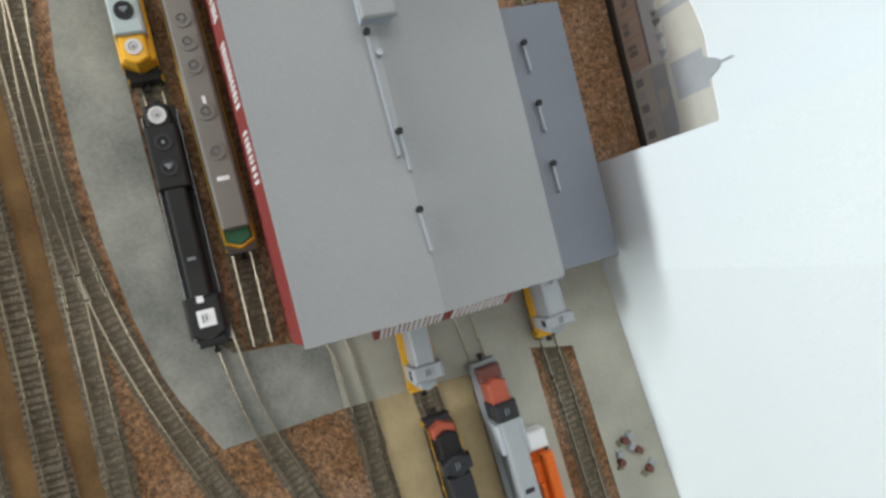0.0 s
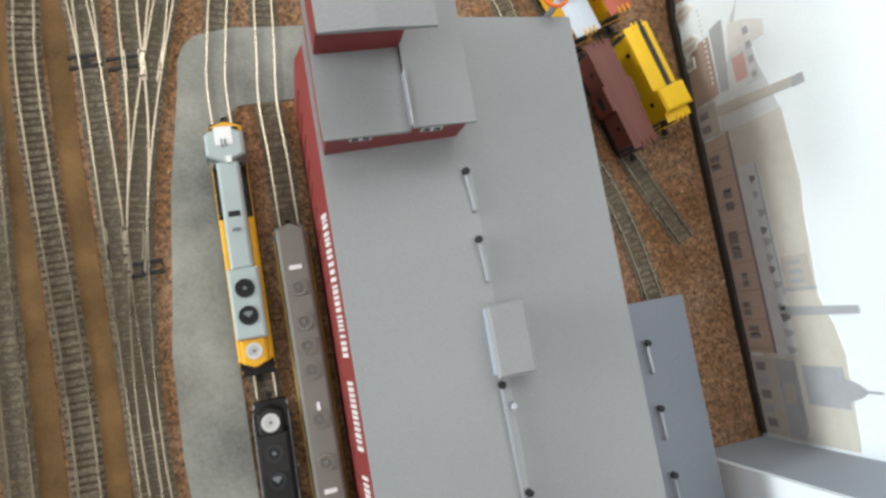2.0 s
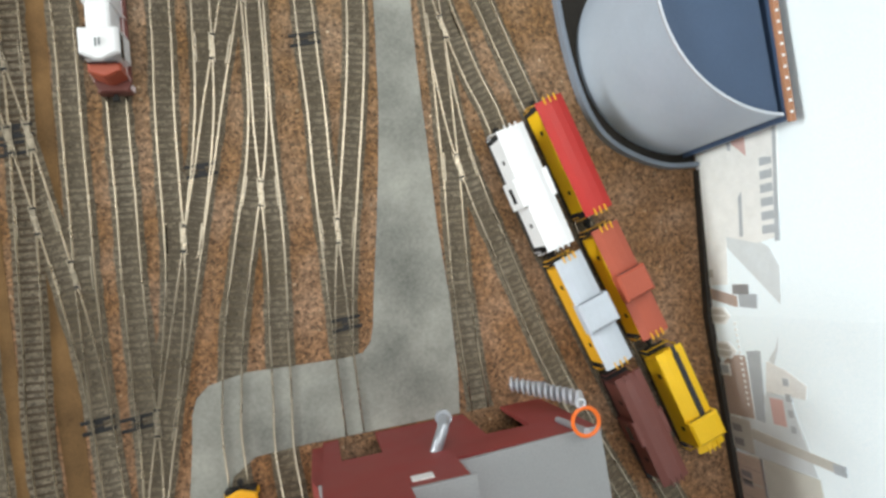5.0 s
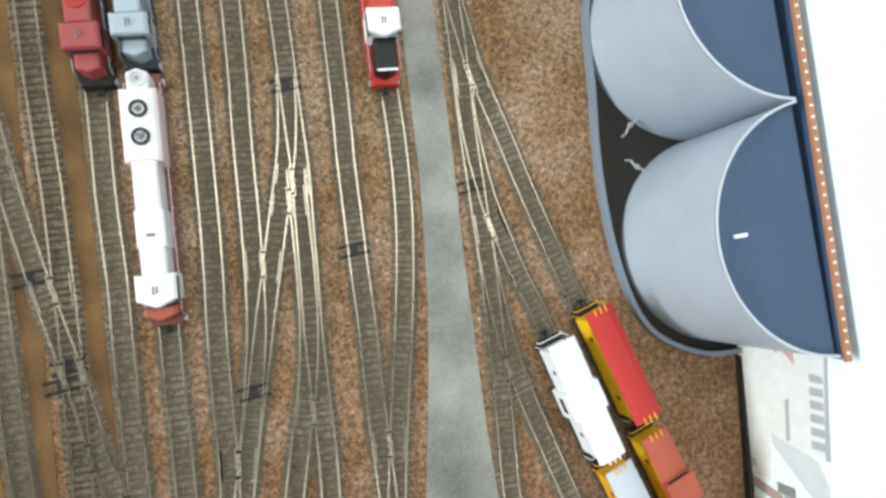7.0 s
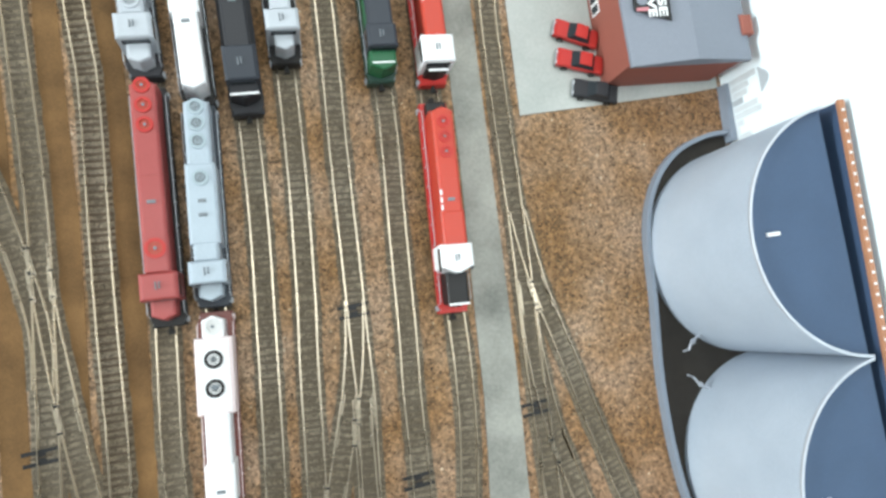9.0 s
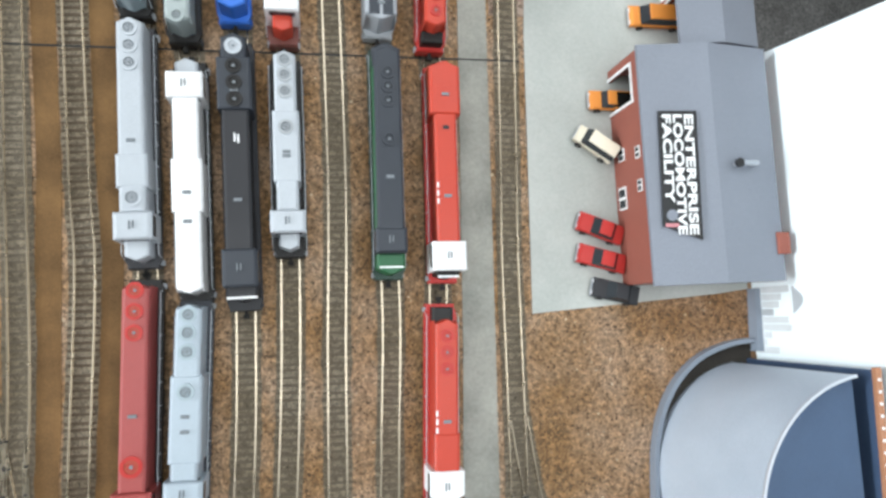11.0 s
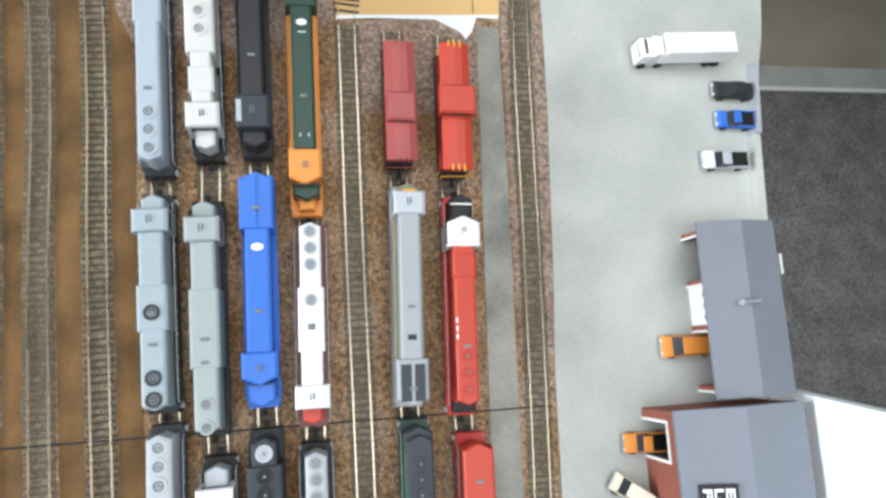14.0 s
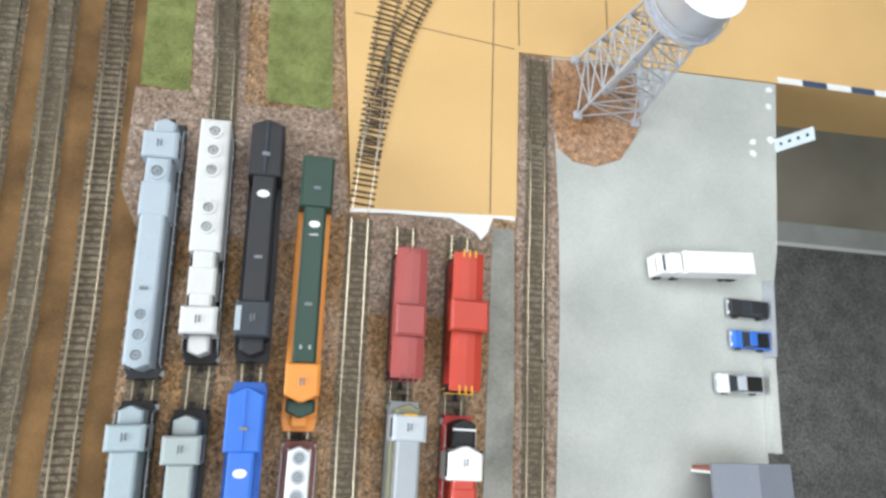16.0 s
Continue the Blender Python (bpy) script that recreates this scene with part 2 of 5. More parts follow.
    def hood(self, pts, z0, z1, c):
        """A prism over a convex outline whose roof edge is chamfered inwards by c."""
        cx, cy = sum(p[0] for p in pts) / len(pts), sum(p[1] for p in pts) / len(pts)
        if sum(a[0] * b[1] - b[0] * a[1] for a, b in zip(pts, pts[1:] + pts[:1])) < 0:
            pts = pts[::-1]
        wx, wy = max(abs(p[0] - cx) for p in pts), max(abs(p[1] - cy) for p in pts)
        kx, ky = max(0.1, 1 - c / wx), max(0.1, 1 - 0.6 * c / wy)
        return self.loft([[(x, y, z0) for x, y in pts], [(x, y, z1 - c * 0.7) for x, y in pts],
                          [(cx + (x - cx) * (kx + 1) / 2, cy + (y - cy) * (ky + 1) / 2, z1 - c * 0.2) for x, y in pts],
                          [(cx + (x - cx) * kx, cy + (y - cy) * ky, z1) for x, y in pts]])


def mesh(name, shape, material, smooth=False):
    me = bpy.data.meshes.new(name)
    me.from_pydata([(x * MM, y * MM, z * MM) for x, y, z in shape.v], [], shape.f)
    me.materials.append(material)
    if smooth:
        me.shade_smooth()
        me.set_sharp_from_angle(angle=radians(35))
    me.update()
    return me


def part(name, shape, material, parent=None, label="", smooth=False):
    ob = new(name, mesh(name, shape, material, smooth))
    ob.parent = parent
    if label:
        tagged(ob, label)
    return ob


def thing(name, x, y, z, rot, label, category, group="", kind=""):
    ob = new(name)
    ob.empty_display_size = 0.01
    ob.matrix_basis = pose(x * MM, y * MM, z * MM, 0, 0, rot)
    return tagged(ob, label, category, group, kind)


def piece(name, shape, material, label, category="", kind="structure", smooth=False):
    return tagged(part(name, shape, material, None, "", smooth), label, category, "", kind)


# ---- ground and floors ----
piece("ground", Shape().prism([(-900, -700), (500, -700), (486, 1450), (500, 1640), (523, 1785), (546, 1881), (577, 2116), (211, 2101), (205, 1887), (20, 1878), (-1, 2121), (-25, 2700), (-900, 2700)], -60, 0),
      BALLAST, "red-brown ballast spread over the layout board", "ground")
piece("floor", Shape().box(-8000, 6000, -4000, 7000, -960, -950), FLOORC, "worn brown-grey hall floor", "floor")
piece("carpet_strip", Shape().box(300, 4000, -600, 2225, -949.5, -946), CARPET, "dark speckled carpet on the hall floor", "carpet")
piece("carpet_edge", Shape().box(300, 4000, 2225, 2238, -949.5, -944), WHITE, "white edging strip of the carpet", "trim")
piece("pale_floor_band", Shape().box(300, 4000, 2238, 2305, -949.5, -947), LOT, "pale concrete band beside the carpet", "floor")
hall = [(-8000, -4000, 6000, -3900), (-8000, 6900, 6000, 7000), (-8100, -4000, -8000, 7000), (6000, -4000, 6100, 7000)]
for hx0, hy0, hx1, hy1 in hall:
    piece("wall_hall", Shape().box(hx0, hx1, hy0, hy1, -950, 3000), WALLP, "plain pale hall wall", "wall")
piece("ceiling", Shape().box(-8000, 6000, -4000, 7000, 3000, 3050), WALLP, "plain pale hall ceiling", "ceiling")

ROAD = [(45, -180), (-73, -183), (-99, -128), (-109, -99), (-120, -42), (-128, 30), (-132, 105), (-130, 200), (-123, 256), (-112, 354), (-103, 400), (-95, 445), (-91, 475), (-85, 490), (-73, 500), (-38, 506), (15, 504), (59, 503), (74, 505), (83, 514), (88, 530),
        (94, 565), (105, 620), (117, 686), (127, 750), (135, 825), (141, 890), (144, 966), (153, 1150), (158, 1300), (167, 1580), (178, 1874), (203, 1874), (201, 1700), (196, 1519), (190, 1271), (183, 1009), (180, 925), (177, 860),
        (173, 792), (171, 710), (168, 620), (169, 550), (166, 470), (161, 428), (8, 428), (-40, 426), (-62, 412), (-72, 385), (-74, 300), (-74, 150), (-73, -23), (-66, -70), (-42, -97), (45, -106)]
piece("road", Shape().prism(ROAD, -1, 1.3), CONCRETE, "worn grey concrete service road beside the tracks", "road")
piece("pavement", Shape().prism([(228, 1180), (440, 1192), (480, 1196), (486, 1450), (499, 1640), (522, 1785), (545, 1881), (576, 2114), (254, 2102), (257, 1884), (254, 1772), (245, 1600), (237, 1484)], -1, 1.3),
      LOT, "pale grey concrete yard of the locomotive facility", "pavement")
piece("apron", Shape().prism([(45.5, -180), (45.5, -94), (354, -98), (364, -60), (366, -120), (394, -430), (322, -430), (306, -190), (256, -178), (268, -430), (214, -430), (194, -186)], -1, 1.3),
      PADC, "stained grey concrete apron before the shed doors", "pavement")
piece("sand_patch", Shape().prism([(75, -181), (192, -187), (212, -430), (86, -430)], -1, 0.9), SAND, "sandy yellow ground between the shed tracks", "ground")
piece("gravel_patch", Shape().prism([(256, 2099), (252, 2030), (258, 1980), (278, 1965), (306, 1962), (338, 1975), (360, 2008), (369, 2026), (366, 2104)], 0, 2.4), PINKGRAVEL, "reddish gravel bed under the water tower", "gravel")
piece("gravel_margin", Shape().prism([(-206, 1990), (-204, 1880), (-185, 1840), (-20, 1840), (17, 1880), (6, 1975), (-4, 1994), (-75, 1985), (-150, 1993)], 0, 0.9), GREYGRAVEL, "mixed pale gravel at the end of the sidings", "gravel")
piece("gravel_strip", Shape().prism([(-152, 1990), (-98, 1986), (-118, 2400), (-178, 2400)], 0, 0.8), GREYGRAVEL, "pale gravel beside the siding", "gravel")
piece("gravel_side", Shape().prism([(40, 1770), (176, 1770), (178, 1880), (150, 1882), (40, 1876)], 0, 0.6), GREYGRAVEL, "mixed pale gravel by the plywood edge", "gravel")
piece("gravel_row", Shape().prism([(241, 1500), (249, 1600), (258, 1772), (260, 1882), (257, 2100), (212.5, 2099), (206.5, 1890), (206, 1882), (203, 1700), (199, 1500)], 0, 0.7), GREYGRAVEL, "mixed gravel along the yard track", "gravel")


def earth(name, pts, width, label):
    left, right = [], []
    for (x, y), (x2, y2) in zip(pts, pts[1:] + [(2 * pts[-1][0] - pts[-2][0], 2 * pts[-1][1] - pts[-2][1])]):
        k = width / 2 * random.uniform(0.85, 1.15)
        left.append((x - k, y))
        right.append((x + k, y))
    piece(name, Shape().prism(right + left[::-1], 0, 0.6), DIRT, label, "ground")


def curve_pts(pts, step=7.0):
    """Points at even steps along a smooth line through pts."""
    p = [Vector((x, y)) for x, y in pts]
    p = [2 * p[0] - p[1]] + p + [2 * p[-1] - p[-2]]
    fine = []
    for i in range(1, len(p) - 2):
        a, b, c, d = p[i - 1 : i + 3]
        n = max(2, int((c - b).length / 2))
        for k in range(n):
            t = k / n
            fine.append(0.5 * (2 * b + (c - a) * t + (2 * a - 5 * b + 4 * c - d) * t * t + (3 * b - a - 3 * c + d) * t**3))
    fine.append(p[-2])
    out, left = [fine[0]], 0.0
    for a, b in zip(fine, fine[1:]):
        left += (b - a).length
        if left >= step:
            out.append(b)
            left -= step
    return out


def ribbon(shape, pts, offset, width, z0, z1):
    """A bar of that width beside the line, from z0 to z1."""
    rings = []
    for i, p in enumerate(pts):
        d = (pts[min(i + 1, len(pts) - 1)] - pts[max(i - 1, 0)]).normalized()
        n = Vector((d.y, -d.x))
        a, b = p + n * (offset - width / 2), p + n * (offset + width / 2)
        rings.append([(a.x, a.y, z0), (b.x, b.y, z0), (b.x, b.y, z1), (a.x, a.y, z1)])
    shape.loft(rings)


TRACK_COUNT = [0]
SINGLE_TIES = []
LINES = []


def track(label, pts, bed=True, ties_proud=0.0, lift=0.0):
    TRACK_COUNT[0] += 1
    e = TRACK_COUNT[0] * 0.012 + lift
    line = curve_pts(pts)
    t = thing("track", 0, 0, 0, 0, label, "railway track", "tracks of the yard", "structure")
    if bed:
        s = Shape()
        rings = []
        for i, p in enumerate(line):
            d = (line[min(i + 1, len(line) - 1)] - line[max(i - 1, 0)]).normalized()
            n = Vector((d.y, -d.x))
            k = 13.8 + 1.8 * noise.noise(Vector((p.x * 0.06, p.y * 0.06, 3.0)))
            a, b = p - n * k, p + n * k
            rings.append([(a.x, a.y, -0.4), (b.x, b.y, -0.4), (b.x, b.y, 0.85 + e), (a.x, a.y, 0.85 + e)])
        s.loft(rings)
        part("roadbed", s, BED, t, "dark grey-brown ballast bed")
    s = Shape()
    for i, p in enumerate(line[1:-1], 1):
        d = (line[i + 1] - line[i - 1]).normalized()
        if ties_proud > 0.4 and (not bed or 20 < p.y < 2100):
            SINGLE_TIES.append((t, p.x, p.y, 1.05 + e + ties_proud, math.degrees(math.atan2(d.y, d.x)) - 90))
            continue
        n = Vector((d.y, -d.x))
        c = [p + n * a * 13.4 + d * b * 1.25 for a, b in ((-1, -1), (1, -1), (1, 1), (-1, 1))]
        s.prism([(q.x, q.y) for q in c], 0.2, (1.05 if ties_proud else 0.93) + e + ties_proud)
    if s.v:
        tagged(part("sleepers", s, SLEEPER if ties_proud > 0.3 else TIE, t, "dark brown plastic sleepers"), kind="stuff")
    LINES.append((t, line, e))
    for side in (-1, 1):
        s = Shape()
        ribbon(s, line, side * 8.6, 1.7, 0.6, 1.6 + e)
        ribbon(s, line, side * 8.6, 0.85, 1.5 + e, 3.5 + e)
        part("rail", s, STEEL, t, "worn nickel-silver rail")
    return t


earth("earth_bank", [(-240, -700), (-238, 0), (-238, 200), (-243, 420), (-242, 640), (-232, 860), (-225, 1100), (-226, 1330), (-240, 1620), (-244, 1800), (-259, 2050), (-280, 2400)], 22, "smooth brown earth between the main tracks")
earth("earth_bank", [(-190, -300), (-188, -60), (-188, 200), (-194, 400), (-194, 520), (-190, 660), (-182, 840), (-176, 1025), (-172, 1240), (-176, 1340), (-190, 1620), (-194, 1800), (-208, 2050), (-230, 2400)], 20, "smooth brown earth beside the main track")
earth("earth_bank", [(-290, -700), (-290, 300), (-284, 700), (-278, 1000), (-276, 1200), (-284, 1500), (-290, 1750), (-306, 2050), (-330, 2400)], 20, "smooth brown earth beside the outer track")

track("main track with bright worn rails on a dark bed", [(-262, -700), (-262, 80), (-258, 500), (-256, 830), (-250, 1000), (-247, 1133), (-254, 1340), (-265, 1610), (-269, 1790), (-284, 2043), (-308, 2400)], ties_proud=0.25)
track("main track with clearly seen dark sleepers", [(-216, -500), (-214, -163), (-211, 0), (-211, 200), (-219, 380), (-221, 480), (-216, 552), (-212, 620), (-208, 690), (-203, 777), (-201, 840), (-199, 915), (-199, 1000), (-198, 1080), (-195, 1237), (-201, 1332), (-214, 1618), (-219, 1795), (-233, 2052), (-255, 2400)], ties_proud=0.5)
track("outer track at the edge of the yard", [(-308, 900), (-300, 1200), (-302, 1400), (-314, 1750), (-332, 2045), (-356, 2400)], ties_proud=0.3)
track("siding holding several parked diesel locomotives", [(-165, -300), (-165, -161), (-164, -60), (-162, 74), (-164, 209), (-165, 314), (-166, 395), (-167, 470), (-167, 540), (-166, 615), (-163, 675), (-160, 755), (-156, 833), (-155, 900), (-151, 979), (-147, 1050), (-142, 1116), (-143, 1351), (-152, 1574), (-157, 1689), (-159, 1821), (-164, 1920)])
track("siding holding several parked diesel locomotives", [(-152, 280), (-143, 337), (-135, 393), (-131, 444), (-130, 496), (-128, 550), (-126, 617), (-122, 690), (-119, 764), (-110, 897), (-101, 1115), (-99, 1316), (-104, 1440), (-109, 1559), (-110, 1697), (-112, 1829), (-122, 2037), (-127, 2093), (-144, 2400)], ties_proud=0.2)
track("ladder track that leads across the yard", [(-35, -340), (-89, -207), (-120, -115), (-141, -30), (-154, 70), (-156, 170), (-149, 275), (-142, 340), (-132, 395), (-120, 447), (-106, 500), (-91, 553), (-77, 604), (-63, 657), (-48, 710), (-34, 763), (-19, 816), (-4, 869), (11, 923), (19, 966), (24, 1010)])
track("siding joining the ladder track", [(-113, 478), (-99, 545), (-89, 600), (-84, 655), (-81, 710), (-77, 769), (-72, 822), (-68, 876), (-65, 929), (-62, 985), (-56, 1120), (-56, 1323), (-61, 1583), (-65, 1836), (-67, 1915)])
track("empty yard track with dull rails", [(-72, 622), (-62, 665), (-51, 711), (-41, 764), (-35, 818), (-31, 872), (-28, 926), (-25, 970), (-21, 1020), (-15, 1150), (-13, 1339), (-14, 1547), (-16, 1785), (-16, 1915)])
track("yard track that crosses the service road", [(0, -280), (-12, -240), (-32, -178), (-45, -105), (-53, 31), (-55, 275), (-59, 430), (-54, 483), (-44, 543), (-31, 596), (-17, 648), (-2, 702), (8, 757), (13, 812), (16, 867), (19, 915)])
track("yard track beside the maroon shed", [(-14, -96), (-11, 146), (-11, 348), (-13, 425), (-8, 478), (-3, 533), (3, 589), (7, 645), (9, 700), (11, 748), (15, 800), (19, 855), (23, 911), (24, 966), (26, 1050), (28, 1150), (33, 1331), (31, 1613), (31, 1752), (31, 1874)])
track("siding that runs into the maroon shed", [(55, 428), (56, 489), (57, 551), (59, 636), (61, 693), (64, 750), (65, 805), (67, 862), (69, 918), (72, 963), (77, 1078), (82, 1189), (80, 1334), (80, 1572), (80, 1765), (80, 1868)])
track("siding beside the narrow concrete road", [(57, 515), (66, 575), (77, 632), (89, 689), (101, 746), (111, 800), (119, 857), (123, 914), (124, 959), (125, 1087), (134, 1323), (134, 1560), (137, 1761), (140, 1862)])
track("long track between the road and the concrete yard", [(183, 428), (182, 490), (183, 557), (187, 615), (191, 670), (194, 728), (197, 789), (198, 850), (199, 920), (201, 975), (204, 1054), (207, 1242), (212, 1359), (221, 1609), (226, 1796), (231, 1927), (234, 2098)])
track("track that runs behind the shed", [(360, 60), (360, 110), (357, 180), (336, 279), (299, 370), (267, 456), (247, 526), (230, 590), (214, 652), (203, 715), (198, 790), (198, 850)])
track("short siding for cabooses ending in the gravel", [(412, 226), (374, 303), (343, 386), (301, 511), (262, 640), (245, 723), (230, 768), (219, 810), (208, 860), (202, 930), (203, 990)])
track("short siding for cabooses beside the tanks", [(402, 360), (389, 406), (345, 534), (307, 667), (286, 740), (268, 800), (252, 858), (238, 915), (226, 960), (216, 1003), (206, 1080)])
track("diagonal crossover from the outer track over the main track to a siding", [(-249, 1080), (-246, 1030), (-238, 960), (-228, 885), (-215, 808), (-205, 755), (-195, 695), (-186, 640), (-177, 580), (-170, 520), (-167, 470)])
track("crossover from the outer main track", [(-320, 1280), (-288, 1170), (-268, 1094), (-253, 1020), (-254, 960)])
track("track that leaves the shed over the apron", [(50, -96), (59, -141), (62, -189), (65, -273), (70, -430)])
track("track that leaves the shed over the apron", [(125, -96), (131, -193), (134, -231), (140, -430)])
track("track that leaves the shed over the apron", [(186, -96), (194, -175), (200, -300), (208, -430)])
track("track in brown ballast by the shed's annex", [(272, -96), (279, -188), (285, -255), (296, -430)])
track("curved track laid bare on the plywood", [(31, 1878), (35, 1924), (38, 1973), (41, 2027), (44, 2079), (50, 2130), (66, 2210), (84, 2270)], bed=False, ties_proud=1.0)
track("turnout branch laid bare on the plywood", [(35, 1930), (41, 1974), (51, 2029), (65, 2086), (82, 2135), (116, 2210), (150, 2262)], bed=False, ties_proud=1.0, lift=0.05)


def offset_line(line, k):
    out = []
    for i, p in enumerate(line):
        d = (line[min(i + 1, len(line) - 1)] - line[max(i - 1, 0)]).normalized()
        out.append((p.x + d.y * k, p.y - d.x * k))
    return np.array(out)


def crossings(a, b):
    """Where two polylines cross: the point and both directions."""
    p, r, q, u = a[:-1, None], (a[1:] - a[:-1])[:, None], b[None, :-1], (b[1:] - b[:-1])[None]
    den = r[..., 0] * u[..., 1] - r[..., 1] * u[..., 0]
    den = np.where(abs(den) < 1e-6, 1e-6, den)
    w = q - p
    m = (w[..., 0] * u[..., 1] - w[..., 1] * u[..., 0]) / den
    n = (w[..., 0] * r[..., 1] - w[..., 1] * r[..., 0]) / den
    return [(a[i] + m[i, j] * r[i, 0], r[i, 0], u[0, j]) for i, j in zip(*np.nonzero((m >= 0) & (m < 1) & (n >= 0) & (n < 1)))]


def bar(shape, x, y, d, along, half, width, z0, z1):
    """A short straight bar centred at x, y that runs along the direction d."""
    k = math.hypot(d[0], d[1])
    dx, dy = d[0] / k, d[1] / k
    cx, cy = x + dx * along, y + dy * along
    shape.prism([(cx + a * dx * half - b * dy * width, cy + a * dy * half + b * dx * width) for a, b in ((-1, -0.5), (1, -0.5), (1, 0.5), (-1, 0.5))], z0, z1)


for ia in range(len(LINES)):
    for ib in range(ia):
        (ta, la, ea), (tb, lb, eb) = LINES[ia], LINES[ib]
        for sa in (-1, 1):
            for sb in (-1, 1):
                for c, da, db in crossings(offset_line(la, sa * 8.6), offset_line(lb, sb * 8.6)):
                    flip = 1 if da @ db > 0 else -1
                    db = db * flip
                    turn = abs(da[0] * db[1] - da[1] * db[0]) / (math.hypot(*da) * math.hypot(*db))
                    if turn < 0.07 or turn > 0.7:
                        continue
                    top = 3.52 + max(ea, eb) + 0.025 * (ia % 9) + 0.009 * (ib % 7)
                    frog = Shape()
                    for lift, d in ((0.0, da), (0.12, db)):
                        bar(frog, *c, d, 0, 11, 1.5, 1.0 - lift, top + lift)
                        nx, ny = d[1] / math.hypot(*d), -d[0] / math.hypot(*d)
                        for q in (-1, 1):
                            bar(frog, c[0] + q * 2.1 * nx, c[1] + q * 2.1 * ny, d, -q * 6, 9, 0.8, 0.9 - lift * 0.5, top - 0.3 - lift * 0.5 - 0.1 * q)
                    fr = part("frog", frog, STEEL, ta, "bright metal frog of a turnout")
                    gap = Shape()
                    for d in (da, db):
                        for k in (-12, 12):
                            bar(gap, *c, d, k, 0.9, 2.0, 0.8, top + (0.2 if d is da else 0.28))
                    part("rail_gap", gap, BLACK, fr)
                    for d, sd, e_ in ((da, sa, ea), (db, sb * flip, eb)):
                        k = math.hypot(*d)
                        nx, ny = d[1] / k * sd, -d[0] / k * sd
                        g = Shape()
                        bar(g, c[0] - nx * 15.0, c[1] - ny * 15.0, d, 0, 15, 0.9, 1.0, 3.4 + e_)
                        part("guard_rail", g, STEEL, ta, "short guard rail")


def switch_box(x, y, rot=0.0):
    t = thing("switch_machine", x, y, 0, rot, "dark switch machine set between the sleepers", "switch machine", "switch machines")
    for q in (-5, 5):
        part("head_block", Shape().cbox(-15, 15, q - 1.6, q + 1.6, 0, 2.1, 0.3), BLACK, t, "long dark sleeper")
    part("case", Shape().cbox(-4, 4, -4, 4, 0, 1.9, 0.5), BLACK, t)
    part("rod", Shape().box(-9, 9, -0.7, 0.7, 1.6, 2.2), SLEEPER, t)


for sx, sy in ((-171, 482), (-138, 478), (-52, 704), (62, 536), (-215, 743), (63, 824), (22, 996), (-207, 759), (-228, 843), (-260, 909), (194, 871), (-143, 281)):
    switch_box(sx, sy, 4)

# ---- plywood module ----
ply = thing("plywood_deck", 0, 0, 0, 0, "bare tan plywood deck of the next module", "deck", "", "structure")
part("deck_sheet", Shape().prism([(211.5, 2101.5), (205.5, 1888), (21, 1879), (0, 2121), (-24, 2700), (1600, 2700), (1600, 2145), (577, 2116.5)], -20, 1.2), PLY, ply)
part("fascia", Shape().prism([(578, 2117.5), (1600, 2147), (1600, 2167), (578, 2137)], -110, -20.2), PLY, ply, "plywood front board")
for k in range(12):
    fx = 580 + k * 40
    part("stripe", Shape().prism([(fx, 2116.8 + (fx - 577) * 0.028), (fx + 39.5, 2117.9 + (fx - 577) * 0.028), (fx + 39.5, 2127 + (fx - 577) * 0.028), (fx, 2126 + (fx - 577) * 0.028)], 1.2, 1.7),
         (WHITE, TANKTOP)[k % 2], ply, ("white tape stripe", "dark blue tape stripe")[k % 2])
for jx0, jy0, jx1, jy1 in ((179, 2170, 174, 1890), (10, 2119, 205, 2104), (211, 2110, 211, 2400), (330, 2112, 334, 2400)):
    part("joint", Shape().prism([(jx0, jy0), (jx0 + 1.2, jy0 + 1), (jx1 + 1.2, jy1 + 1), (jx1, jy1)], 1.2, 1.35), SLEEPER, ply, "dark joint line")
piece("plaster_edge", Shape().prism([(20, 1876), (60, 1879), (130, 1880), (158, 1866), (164, 1858), (172, 1868), (178, 1885), (204, 1884), (204, 1889), (20, 1881)], 0.8, 2.2), WHITE, "rough white plaster seam at the plywood edge", "trim")
gr = Shape()
for gx0, gx1, gy0, gy1, n in ((-202, -154, 1992, 2420, 2600), (-76, -6, 1990, 2420, 3200)):
    for _ in range(n):
        gy = random.uniform(gy0, gy1)
        k = (gy - 1990) / 400 * -26
        gx = random.uniform(gx0, gx1) + k
        if noise.noise(Vector((gx * 0.03, gy * 0.03, 0))) < -0.35:
            continue
        a, h = random.uniform(0, 6.28), random.uniform(1.5, 3.6)
        dx, dy = 0.8 * math.cos(a), 0.8 * math.sin(a)
        gr.add([(gx - dx, gy - dy, 0), (gx + dx, gy + dy, 0), (gx + random.uniform(-1.5, 1.5), gy + random.uniform(-1.5, 1.5), h), (gx + dy, gy - dx, 0)], [(0, 1, 2), (1, 3, 2), (3, 0, 2)])
tagged(piece("grass", gr, GRASS, "short green static grass in patches", "grass"), kind="stuff")
for gx0, gx1 in ((-202, -154), (-76, -6)):
    piece("grass_mat", Shape().prism([(gx0, 1994), (gx1, 1992), (gx1 - 26, 2420), (gx0 - 26, 2420)], 0, 0.7), GRASS, "thin green grass mat", "grass")

# ---- board joint across the yard ----
piece("board_joint", Shape().box(-330, 230, 1448.6, 1450.4, 0.9, 1.45), BLACK, "dark joint line where two boards meet", "trim")

